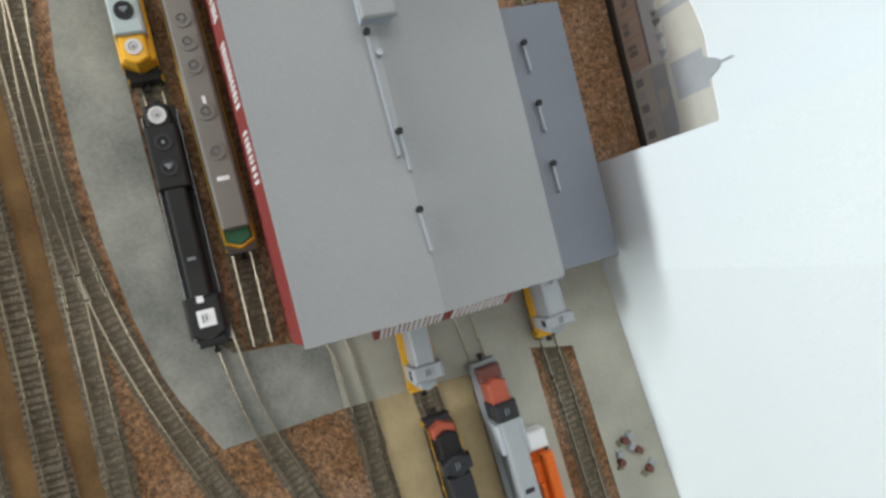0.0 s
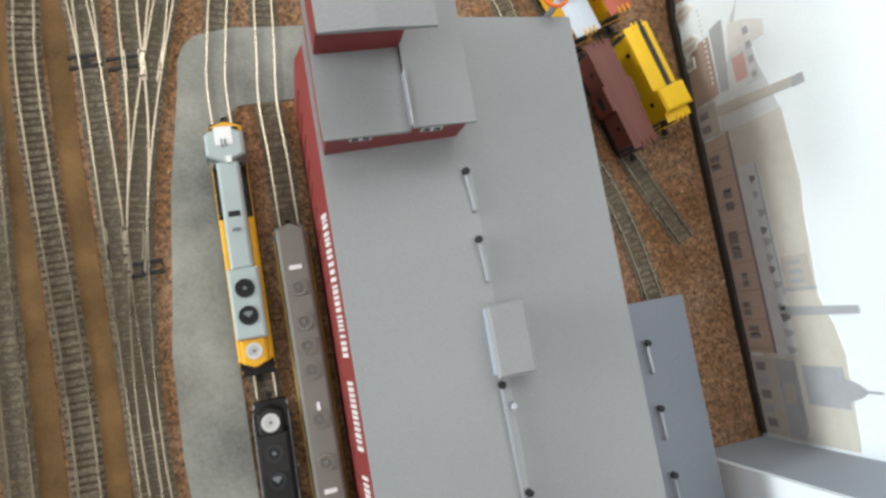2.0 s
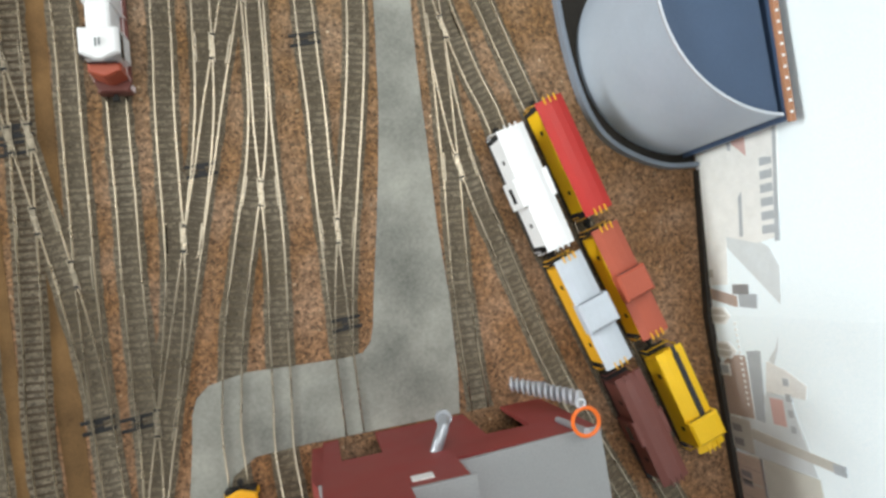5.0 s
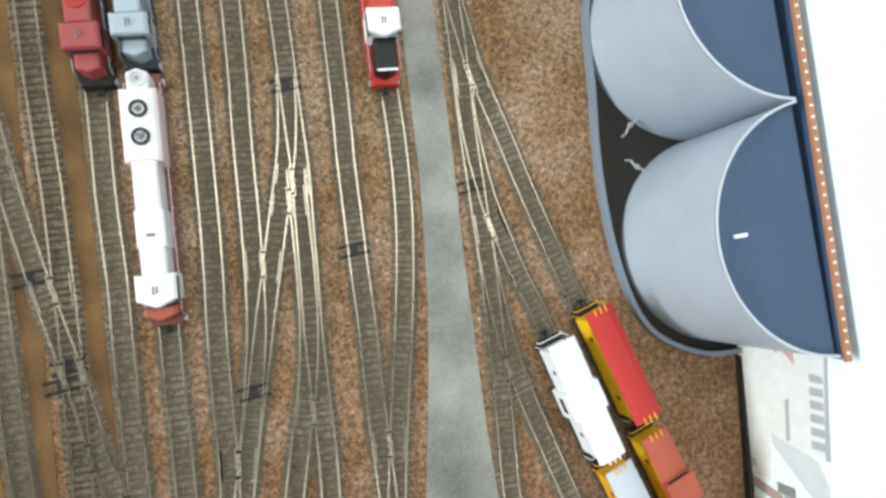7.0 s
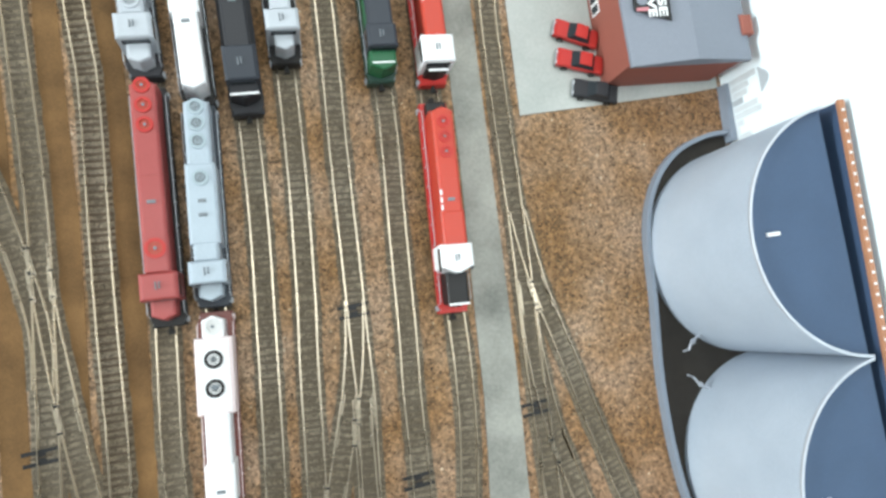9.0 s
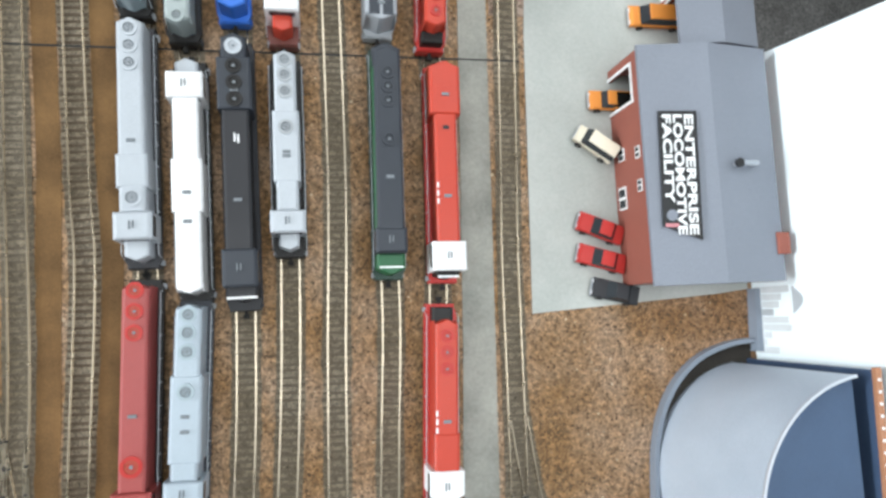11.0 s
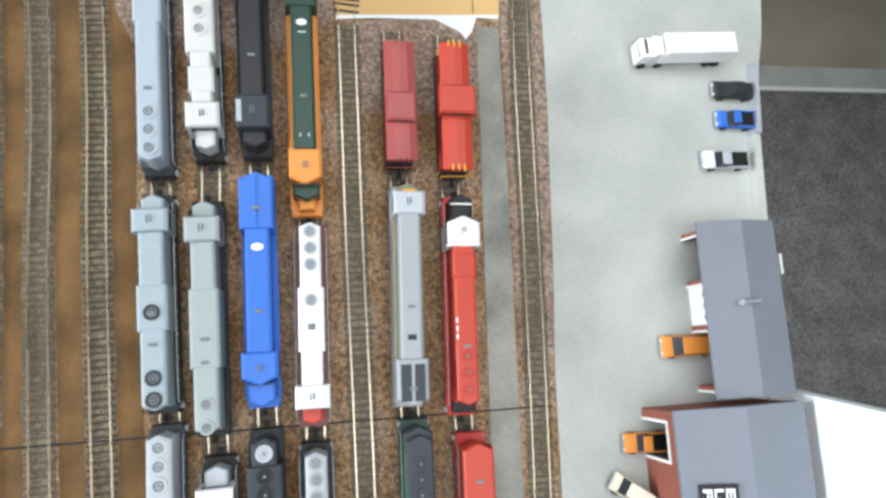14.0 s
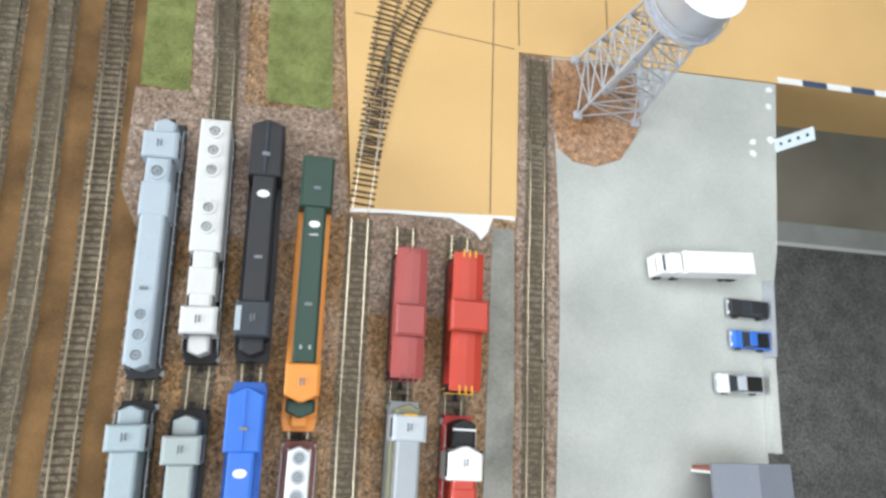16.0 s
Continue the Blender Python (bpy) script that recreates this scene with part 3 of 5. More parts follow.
# ---- backdrop boards ----
bd = thing("backdrop", 0, 0, 0, 0, "pale blue sky backdrop board printed with hazy city buildings", "backdrop", "", "structure")
foot = [(457, 0), (456, 480), (474, 660), (486, 1200), (488, 1453), (500, 1453), (498, 1200), (486, 660), (468, 480), (469, 0)]
part("sky_board", Shape().loft([[(x, y, 0) for x, y in foot], [(x, y if y < 1400 else y - 48, 420) for x, y in foot]]), SKYBOARD, bd)
part("return_board", Shape().prism([(376, 0), (376, -8), (457, -8), (457, 0)], 0, 330), GREYBOARD, bd, "grey end board")
part("sky_board", Shape().prism([(370, 0), (375, 0), (372, -120), (398, -400), (450, -900), (445, -900), (392, -400), (366, -120)], 0, 440), SKYBOARD, bd, "pale sky board set forward")
rng = random.Random(5)


def board_x(y):
    return 456 if y < 480 else 456 + (y - 480) * 0.1 if y < 660 else 474 + (y - 660) * 0.0222


def printed(name, m, layer, pts, parent=None):
    """A flat printed shape on the sky board, given by its outline along and up the board."""
    if sum(a[0] * b[1] - b[0] * a[1] for a, b in zip(pts, pts[1:] + pts[:1])) > 0:
        pts = pts[::-1]
    d = 0.5 + 0.22 * layer
    rings = [[(board_x(y) + k, y, z) for y, z in pts] for k in (-d, 3.0)]
    return part(name, Shape().loft(rings), HAZE[m], parent or bd)


def strip(name, m, layer, y0, y1, z0, z1, parent=None):
    return printed(name, m, layer, [(y0, z0), (y1, z0), (y1, z1), (y0, z1)], parent)


# hazy distance and roofs
printed("printed_haze", 6, 0, [(4, 30), (332, 30), (332, 128), (258, 131), (230, 126), (149, 120), (120, 131), (94, 136), (15, 130), (4, 128)])
printed("printed_haze", 4, 0, [(333, 30), (384, 30), (384, 112), (366, 118), (340, 124), (333, 126)])
printed("printed_hill", 4, 0, [(386, 60), (562, 40), (560, 80), (547, 106), (528, 118), (500, 117), (450, 102), (430, 92), (386, 80)])
# long tan terrace with shops
ter = strip("printed_house", 0, 2, 93, 330, 10, 48)
strip("printed_ledge", 5, 3, 93, 332, 48, 51.5, ter)
for y0, y1, z0, z1 in ((296, 312, 14, 30), (273, 262, 24, 37), (258, 249, 24, 37), (226, 196, 17, 32), (180, 165, 24, 33), (148, 134, 16, 27), (122, 109, 17, 33)):
    w_ = strip("printed_window", 5, 3, min(y0, y1), max(y0, y1), z0, z1, ter)
    if abs(y1 - y0) > 11:
        strip("printed_bar", 0, 4, (y0 + y1) / 2 - 1, (y0 + y1) / 2 + 1, z0, z1, ter)
for k in range(15):
    yy = 97 + k * 15.6
    strip("printed_pilaster", (1, 2)[k % 2], 3, yy, yy + 1.6, 12, 47, ter)
rf = strip("printed_roof", 4, 2, 90, 290, 52, 79)
strip("printed_ledge", 3, 3, 152, 290, 79, 82, rf)
for k in range(12):
    yy = 96 + k * 16 + rng.uniform(-4, 4)
    h = rng.uniform(5, 12)
    printed("printed_gable", (3, 3, 5)[k % 3], 3, [(yy - 5, 66 + h * 0.4), (yy + 4, 66 + h * 0.2), (yy + 2, 70 + h), (yy - 2, 69 + h)], rf)
blk = strip("printed_house", 2, 2, 157, 190, 84, 120)
strip("printed_ledge", 3, 3, 155, 159, 82, 121, blk)
for k in range(3):
    strip("printed_window", 3, 3, 163 + k * 9, 167 + k * 9, 92, 110, blk)
printed("printed_chimney", 3, 3, [(131, 72), (141, 70), (138, 162), (131, 162)])
low = strip("printed_house", 2, 2, 6, 89, 10, 44)
for k in range(5):
    strip("printed_window", (5, 3)[k % 2], 3, 14 + k * 15, 23 + k * 15, 16, 30, low)
printed("printed_roof", 3, 3, [(6, 45), (88, 45), (86, 74), (18, 72), (6, 66)])
printed("printed_roof", 2, 4, [(40, 50), (62, 50), (60, 66), (44, 64)])
strip("printed_house", 3, 1, 43, 82, 80, 130)
dome = [(50 + 22 * k / 12, 130 + 20 * math.sin(math.pi * k / 12)) for k in range(13)]
printed("printed_dome", 3, 2, dome)
strip("printed_spire", 3, 2, 60, 62, 149, 166)
# pale stone houses north of the terrace
cr = strip("printed_house", 2, 2, 334, 369, 4, 42)
for k in range(2):
    strip("printed_window", 5, 3, 339 + k * 15, 347 + k * 15, 12, 27, cr)
printed("printed_chimney", 2, 3, [(351, 42), (362, 44), (352, 160), (344, 158)])
strip("printed_chimney_top", 3, 4, 343.5, 352.5, 148, 161)
# brick house with two arched white windows and a slate roof
br = printed("printed_house", 1, 2, [(371, 3), (509, 6), (500, 53), (373, 51)])
for yc in (479, 442):
    printed("printed_frame", 7, 3, [(yc - 9, 5), (yc + 9, 5), (yc + 9, 30), (yc, 40), (yc - 9, 30)], br)
    printed("printed_window", 2, 4, [(yc - 6.5, 8), (yc + 6.5, 8), (yc + 6.5, 28), (yc, 36), (yc - 6.5, 28)], br)
    strip("printed_bar", 7, 5, yc - 0.7, yc + 0.7, 8, 34, br)
strip("printed_frame", 7, 3, 414, 427, 6, 24, br)
strip("printed_window", 3, 4, 416, 425, 9, 22, br)
for k in range(15):
    strip("printed_dentil", 7, 3, 386 + k * 6, 388.4 + k * 6, 44, 47, br)
printed("printed_roof", 3, 3, [(373, 54), (503, 56), (502, 84), (372, 67)])
strip("printed_chimney", 5, 4, 502, 512, 48, 72)
bl = printed("printed_house", 4, 3, [(367, 69), (405, 76), (403, 109), (367, 116)])
strip("printed_panel", 8, 4, 374, 400, 80, 98, bl)
printed("printed_house", 7, 2, [(405, 76), (436, 84), (430, 108), (418, 132), (405, 128)])
for k in range(4):
    strip("printed_window", 3, 5, 370 + k * 15, 377 + k * 15, 103, 110, bl)
# white stepped roofs by the tanks
wt = printed("printed_house", 7, 1, [(512, 4), (690, 4), (684, 124), (664, 131), (556, 122), (552, 90), (562, 44), (512, 40)])
wr = printed("printed_ledge", 3, 3, [(552, 116), (664, 126), (664, 130), (552, 122)], wt)
for k in range(8):
    yy = 560 + k * 13
    strip("printed_window", 3, 2, yy, yy + 8, 100 + k * 0.7, 117 + k * 0.7, wt)
strip("printed_panel", 8, 2, 628, 680, 66, 86, wt)
printed("printed_slope", 3, 2, [(638, 60), (606, 20), (540, 24), (540, 30), (602, 27), (632, 64)], wt)
printed("printed_slope", 3, 3, [(684, 60), (684, 65), (634, 63), (634, 58)], wt)
printed("printed_slope", 3, 2, [(624, 70), (560, 66), (560, 71), (620, 75)], wt)
for k in range(7):
    strip("printed_window", (2, 3)[k % 2], 2, 650 + k * 5, 653 + k * 5, 40 + k % 3 * 4, 52 + k % 3 * 3, wt)
printed("printed_wall", 2, 2, [(648, 8), (689, 12), (682, 36), (650, 28)], wt)
for k in range(4):
    strip("printed_window", 2, 2, 520 + k * 20, 532 + k * 20, 8, 17, wt)
# skyline beside the facility
for k in range(9):
    strip("printed_house", rng.choice((4, 3, 4)), 1, 1126 + k * 8, 1133 + k * 8, 4, rng.uniform(20, 60))
printed("printed_dome", 3, 2, [(1168 + 28 * k / 12, 62 + 14 * math.sin(math.pi * k / 12)) for k in range(13)])
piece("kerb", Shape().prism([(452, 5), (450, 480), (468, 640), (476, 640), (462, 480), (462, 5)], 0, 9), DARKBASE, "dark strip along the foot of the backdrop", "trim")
piece("kerb_pale", Shape().prism([(476, 1128), (480, 1196), (487, 1196), (487, 1128)], 0, 14), KERB, "blue-grey strip along the foot of the backdrop", "trim")


# ---- maroon engine shed ----
def engine_shed():
    t = thing("engine_shed", 0, 0, 0, 0, "maroon engine shed with a wide pale grey roof and white lettering", "shed")
    x0, x1, y0, y1, zr = 18, 248, -96, 427, 140
    wall = Shape().loft([[(x0 - 6, y, 0), (x0 + 5, y, 0), (x0 + 5, y, zr), (x0 + 0.6, y, zr), (x0 - 6, y, 108)] for y in (y0 + 3, y1 - 5)])
    part("wall", wall, SHEDRED, t)
    part("wall", Shape().box(x1 - 5, x1 - 1, y0 + 3, y1 - 1, 0, zr), SHEDRED, t)
    for yy in (y0 + 3, y1 - 5):
        s = Shape()
        edges = [x0 + 5, 30, 74, 104, 152, 164, 210, x1 - 5] if yy < 0 else [x0 + 5, 38, 74, 164, 204, x1 - 5]
        for a, b in zip(edges[::2], edges[1::2]):
            s.box(a, b, yy, yy + 4, 0, 92)
        s.box(x0 + 5, x1 - 5, yy, yy + 4, 92, zr)
        part("end_wall", s, SHEDRED, t)
    # ribs of the siding
    for k in range(25):
        yy = y0 + 12 + k * 20
        part("siding_rib", Shape().box(x0 - 6.7, x0 - 6, yy, yy + 1.4, 0, 107), SHEDRED, t)
    xm = 131
    part("roof", Shape().loft([[(x0, y, zr), (x0, y, zr + 3), (xm, y, zr + 17), (x1, y, zr + 3), (x1, y, zr), (xm, y, zr + 13)] for y in (y0, y1)]), ROOFGREY, t)
    # white letter bars on the long wall and the front
    rr = random.Random(2)
    for ya, yb in ((287, 175), (155, 100), (83, 41)):
        y = ya
        while y > yb:
            h = rr.uniform(1.9, 3.6)
            part("letter_bar", Shape().loft([[(x0 - 4.9, q, 117), (x0 - 3.9, q, 117), (x0 - 1.4, q, 130), (x0 - 2.3, q, 130)] for q in (y - h, y)]), WHITE, t, "white lettering bar")
            y -= h + rr.choice((1.2, 1.6, 2.6))
    part("sign_board", Shape().loft([[(q, y0 - 12, 112), (q, y0 + 3, 112), (q, y0 + 3, 136), (q, y0 - 0.8, 136)] for q in (76, 202)]), SHEDRED, t, "maroon sign board")
    x = 81
    while x < 197:
        h = rr.uniform(1.9, 3.4)
        if not 134 < x < 142:
            part("letter_bar", Shape().loft([[(q, y0 - 12.0, 113), (q, y0 - 10.5, 113), (q, y0 - 2.4, 132), (q, y0 - 3.4, 132)] for q in (x, x + h)]), WHITE, t, "white lettering bar")
        x += h + 1.7
    # stepped block at the far corner
    mid = part("sanding_block", Shape().box(21, 124, 329, 429, 92, 192).box(82, 124, 329, 429, 192, 202), SHEDRED, t, "raised maroon block")
    part("block_roof", Shape().loft([[(18, y, 192), (18, y, 195), (80, y, 197.5), (80, y, 192)] for y in (325, 429)]), ROOFGREY, mid)
    part("block_roof", Shape().loft([[(80.4, y, 201), (80.4, y, 206), (127, y, 204), (127, y, 201)] for y in (325, 430)]), ROOFGREY, mid)
    part("roof_curb", Shape().box(79.2, 80.2, 327, 366, 195, 207), PIPE, mid, "dark grey roof step")
    for wx, wz in ((46, 174), (98, 180)):
        w_ = part("block_window", Shape().box(wx - 8, wx + 8, 328.2, 329, wz, wz + 10), WHITE, mid, "white window frame")
        for d in (-4, 4):
            part("window_pane", Shape().box(wx + d - 2.4, wx + d + 2.4, 327.8, 328.2, wz + 2, wz + 8), GLASSD, w_)
    for wy in (350, 400):
        part("block_window", Shape().box(20.2, 21, wy - 9, wy + 9, 166, 178), WHITE, mid, "white window frame")
    part("block_window", Shape().box(84, 100, 429, 429.8, 176, 188), WHITE, mid, "white window frame")
    tower = part("tower", Shape().box(20.5, 81, 387, 430, 192, 284), SHEDRED, t, "tall maroon tower")
    part("tower_roof", Shape().loft([[(16, y, 284), (16, y, 287), (50, y, 289), (86, y, 287), (86, y, 284)] for y in (359, 434)]), ROOFGREY, tower)
    part("tower_window", Shape().box(24, 34, 386.2, 387, 262, 275), WHITE, tower)
    part("tower_window", Shape().box(40, 52, 430, 430.8, 240, 254), WHITE, tower)
    # roof fittings
    fan = part("roof_vent", Shape().cbox(120, 146, 142, 192, 152, 172, 2.5), TANK, t, "grey roof ventilator box")
    part("vent_cap", Shape().cbox(118, 148, 140, 194, 172, 176, 2), ROOFGREY, fan)
    for ya, yb, xx, zz in ((134, 34, 122.5, 161), (53, 21, 129, 160), (-11, -45, 129.5, 160), (299, 268, 125, 160), (245, 212, 125.5, 160)):
        p = part("roof_pipe", Shape().tube([(xx, ya, zz - 6), (xx, ya, zz), (xx + 2, yb, zz), (xx + 2, yb, zz - 6)], 1.5, 8), PIPE, t, "grey steel roof pipe", smooth=True)
        part("pipe_cap", Shape().cyl(xx, ya, zz, zz + 4, 2.9, 12), BLACK, p)
    ex = part("exhaust_pipe", Shape().tube([(112, 425, 120), (117, 436, 122), (123, 446, 118), (126, 450, 108)], 5, 12), PIPE, t, "dark grey bent exhaust pipe", smooth=True)
    part("pipe_flange", Shape().ring(126, 450, 104, 108, 4, 7, 16), PIPE, ex)
    part("vent_stub", Shape().cyl(129, 117, 150, 163, 2.6, 12), PIPE, t, "small dark roof stub", smooth=True)
    return t


engine_shed()


def annex():
    t = thing("annex", 0, 0, 0, 0, "low annex with a blue-grey roof beside the shed", "building")
    s = Shape().box(249, 347, -94, 166, 0, 58)
    part("wall", s, SHEDRED, t)
    part("roof", Shape().loft([[(249, y, 60), (249, y, 66), (353, y, 63), (353, y, 58)] for y in (-99, 171)]), ROOFBLUE, t)
    for yy in (118, 56, -6):
        v = part("roof_vent", Shape().tube([(300, yy + 14, 64), (300, yy + 14, 70), (301, yy - 14, 70), (301, yy - 14, 64)], 1.5, 8), PIPE, t, "dark roof vent pipe", smooth=True)
        part("vent_cap", Shape().cyl(300, yy + 14, 70, 74, 3.2, 10), BLACK, v)


annex()


# ---- storage tanks ----
def half_tank(yc, label):
    t = thing("storage_tank", 466, yc, 2, 0, label, "storage tank", "oil tanks")
    n, r = 40, 115.0
    ang = [math.radians(97 + (263 - 97) * i / n) for i in range(n + 1)]
    arc = [(r * math.cos(a), r * math.sin(a)) for a in ang]
    inner = [((r - 2) * math.cos(a), (r - 2) * math.sin(a)) for a in ang]
    shell = Shape()
    shell.loft([[(arc[i][0], arc[i][1], 0), (arc[i][0], arc[i][1], 164), (inner[i][0], inner[i][1], 164), (inner[i][0], inner[i][1], 0)] for i in range(n + 1)])
    part("shell", shell, TANK, t, smooth=True)
    top = Shape().prism(inner, 154, 158)
    part("roof", top, TANKTOP, t, "dark blue tank roof")
    part("rim", Shape().loft([[(a[0] * 1.004, a[1] * 1.004, 162.5), (a[0] * 1.004, a[1] * 1.004, 164.6), (b[0], b[1], 164.6), (b[0], b[1], 162.5)] for a, b in zip(arc, inner)]), GALV, t, "pale rim")
    part("hatch", Shape().cbox(-95, -82, 3, 6.5, 158, 161, 0.6), WHITE, t, "small pale hatch")
    s = 1 if yc < 900 else -1
    va = math.radians(180 - s * 48)
    vx, vy = r * math.cos(va), r * math.sin(va)
    valve = part("valve_pipe", Shape().tube([(vx, vy, 12), (vx - 12, vy + s * 6, 12), (vx - 17, vy + s * 14, 12), (vx - 17, vy + s * 16, 2)], 1.3, 8), GALV, t, "small pale valve pipe")
    part("valve_wheel", Shape().ring(vx - 12, vy + s * 6, 14, 15, 1.5, 3, 12), GALV, valve)


half_tank(774, "blue-grey half-round storage tank against the backdrop")
half_tank(1003, "blue-grey half-round storage tank against the backdrop")
pad = [(470, 646), (430, 650), (390, 668), (362, 694), (346, 735), (337, 800), (337, 880), (345, 960), (352, 1040), (372, 1090), (405, 1122), (445, 1137), (478, 1140)]
smooth_pad = [(p.x, p.y) for p in curve_pts(pad, 9)]
piece("tank_pad", Shape().prism(smooth_pad, -1, 2), DARKBASE, "dark pad under the storage tanks", "pad")
kb = Shape()
ribbon(kb, curve_pts(pad, 9), 0, 5, 0, 11)
piece("kerb_wall", kb, KERB, "curved blue-grey containment kerb round the tanks", "kerb", smooth=True)
board = thing("tank_board", 0, 0, 0, 0, "dark board with a rust-coloured top edge behind the tanks", "board", "", "structure")
part("panel", Shape().prism([(457, 656), (470, 1120), (474, 1120), (461, 656)], 0, 163), TANKTOP, board)
part("edge_strip", Shape().prism([(457, 654), (470, 1122), (476, 1122), (463, 654)], 163, 167), COPPER, board, "rust-coloured edge strip")
for k in range(46):
    yy = 662 + k * 10
    xx = 459.5 + (yy - 656) * 0.028
    part("rivet", Shape().cyl(xx, yy, 167, 168.2, 1.4, 8), WHITE, board)


# ---- locomotive facility ----
def facility():
    t = thing("facility_building", 0, 0, 0, 0, "brick-red locomotive facility with grey roof and black sign", "building")
    x0, x1, y0, y1 = 331, 470, 1205, 1440
    s = Shape().box(x0, x0 + 3, y0, 1392, 0, 66).box(x0, x0 + 3, 1428, y1, 0, 66).box(x0, x0 + 3, 1392, 1428, 50, 66)
    part("wall", s, BRICK, t)
    for a, b in ((y0, y0 + 3), (y1 - 3, y1)):
        part("wall", Shape().box(x0 + 3, x1, a, b, 0, 66), BRICK, t)
    part("wall", Shape().box(x1 - 3, x1, y0 + 3, y1 - 3, 0, 66), BRICK, t)
    part("roof", Shape().loft([[(x0 - 2, y, 66), (x0 - 2, y, 70), (400, y, 82), (x1 + 2, y, 72), (x1 + 2, y, 66)] for y in (y0 - 4, y1 + 2)]), ROOFBLUE, t)
    f = part("door_frame", Shape().box(x0 - 1, x0, 1389, 1392, 0, 53).box(x0 - 1, x0, 1428, 1431, 0, 53).box(x0 - 1, x0, 1392, 1428, 50, 53), WHITE, t, "white door frame")
    for yy, z0, wd, h in ((1342, 13, 13, 13), (1337, 49, 12, 9), (1303, 49, 12, 9), (1296, 8, 24, 16)):
        wn = part("window", Shape().box(x0 - 0.8, x0, yy - wd / 2, yy + wd / 2, z0, z0 + h), WHITE, t, "white-framed window")
        for d in (-0.24, 0.24):
            part("pane", Shape().box(x0 - 1.2, x0 - 0.8, yy + d * wd - wd * 0.17, yy + d * wd + wd * 0.17, z0 + 1.6, z0 + h - 1.6), GLASSD, wn)
    vent = part("roof_vent", Shape().tube([(420, 1318, 78), (420, 1318, 86), (440, 1318, 86), (440, 1318, 76)], 3, 8), PIPE, t, "dark roof vent", smooth=True)
    part("vent_cap", Shape().cyl(420, 1318, 86, 89, 4.5, 12), BLACK, vent)
    part("rear_stub", Shape().cbox(464, 478, 1228, 1250, 50, 76, 1), BRICK, t)
    sg = thing("roof_sign", 358, 1310, 78.0, 0, "black roof sign with bold white capital letters", "sign")
    sg.matrix_basis = pose(0.3605, 1.308, 0.0772, 9.8, 0, -92)
    part("sign_board", Shape().prism([(-64, -19), (50, -19), (64, 19), (-64, 19)], 0, 1.6), BLACK, sg)
    for n, (word, yy, fx) in enumerate((("ENTERPRISE", 6.5, -60), ("LOCOMOTIVE", -4.5, -60), ("FACILITY", -15.5, -60))):
        c = bpy.data.curves.new("letters", "FONT")
        c.body, c.size, c.extrude, c.offset = word, 12.0 * MM, 0.4 * MM, 0.3 * MM
        c.align_x = "LEFT"
        tmp = bpy.data.objects.new("letters_src", c)
        scene.collection.objects.link(tmp)
        bpy.context.view_layer.update()
        me = bpy.data.meshes.new_from_object(tmp.evaluated_get(bpy.context.evaluated_depsgraph_get()))
        bpy.data.objects.remove(tmp)
        me.materials.clear()
        me.materials.append(WHITE)
        xs = [v.co.x for v in me.vertices]
        k = (119 if n < 2 else 88) * MM / (max(xs) - min(xs))
        for v in me.vertices:
            v.co.x = (v.co.x - min(xs)) * k + fx * MM
            v.co.y = v.co.y + yy * MM
            v.co.z = v.co.z + 2.1 * MM
        ob = new("lettering", me)
        ob.parent = sg
        tagged(ob, "white capital lettering")
    part("emblem", Shape().cyl(40, -10, 1.6, 2.4, 5.5, 20), ROOFBLUE, sg, "round grey emblem")
    part("emblem_dot", Shape().box(48, 51.5, -17, -4, 1.6, 2.2), P_MARK, sg, "small dark red mark")


P_MARK = mat("sign_mark_red", (0.5, 0.2, 0.22), 0.5)
facility()


def carport():
    t = thing("open_garage", 0, 0, 0, 0, "open garage with grey roof and brick piers beside the facility", "garage")
    part("roof", Shape().loft([[(384, y, 58), (384, y, 61), (430, y, 70), (474, y, 62), (474, y, 58)] for y in (1449, 1631)]), ROOFBLUE, t)
    for yy in (1452, 1516, 1566, 1620):
        p = part("pier", Shape().box(402, 408, yy, yy + 7, 0, 59), BRICK, t, "brick pier")
        part("pier_trim", Shape().box(400.5, 402, yy, yy + 2.5, 0, 59), WHITE, p)
    part("wall", Shape().box(408, 470, 1452, 1455, 0, 58), BRICK, t)
    part("wall", Shape().box(408, 470, 1624, 1627, 0, 58), BRICK, t)
    part("wall", Shape().box(467, 470, 1455, 1624, 0, 58), BRICK, t)
    d = part("garage_door", Shape().box(403, 405, 1524, 1566, 0, 50), WHITE, t, "white panel door")
    for k in range(3):
        part("door_window", Shape().box(402.4, 403, 1530 + k * 12, 1535 + k * 12, 28, 33), GLASSD, d)
    v = part("roof_vent", Shape().tube([(416, 1544, 66), (416, 1544, 74), (436, 1545, 75), (436, 1545, 68)], 2.2, 8), PIPE, t, "grey roof vent", smooth=True)
    part("vent_cap", Shape().cyl(416, 1544, 72, 76, 3, 10), GALV, v)
    b = part("wall_bracket", Shape().box(474, 486, 1578, 1592, 40, 44), GALV, t, "pale bracket at the back")
    part("bracket_plate", Shape().box(486, 489, 1574, 1596, 34, 50), WHITE, b)


carport()
lw = thing("low_wall", 0, 0, 0, 0, "low pale wall along the edge of the yard", "wall")
part("wall_base", Shape().prism([(498, 1640), (506, 1745), (513, 1745), (507, 1640)], 1.3, 14), LOT, lw)
part("coping", Shape().prism([(508, 1746), (517, 1836), (522, 1836), (514, 1746)], 1.3, 16), GALV, lw)


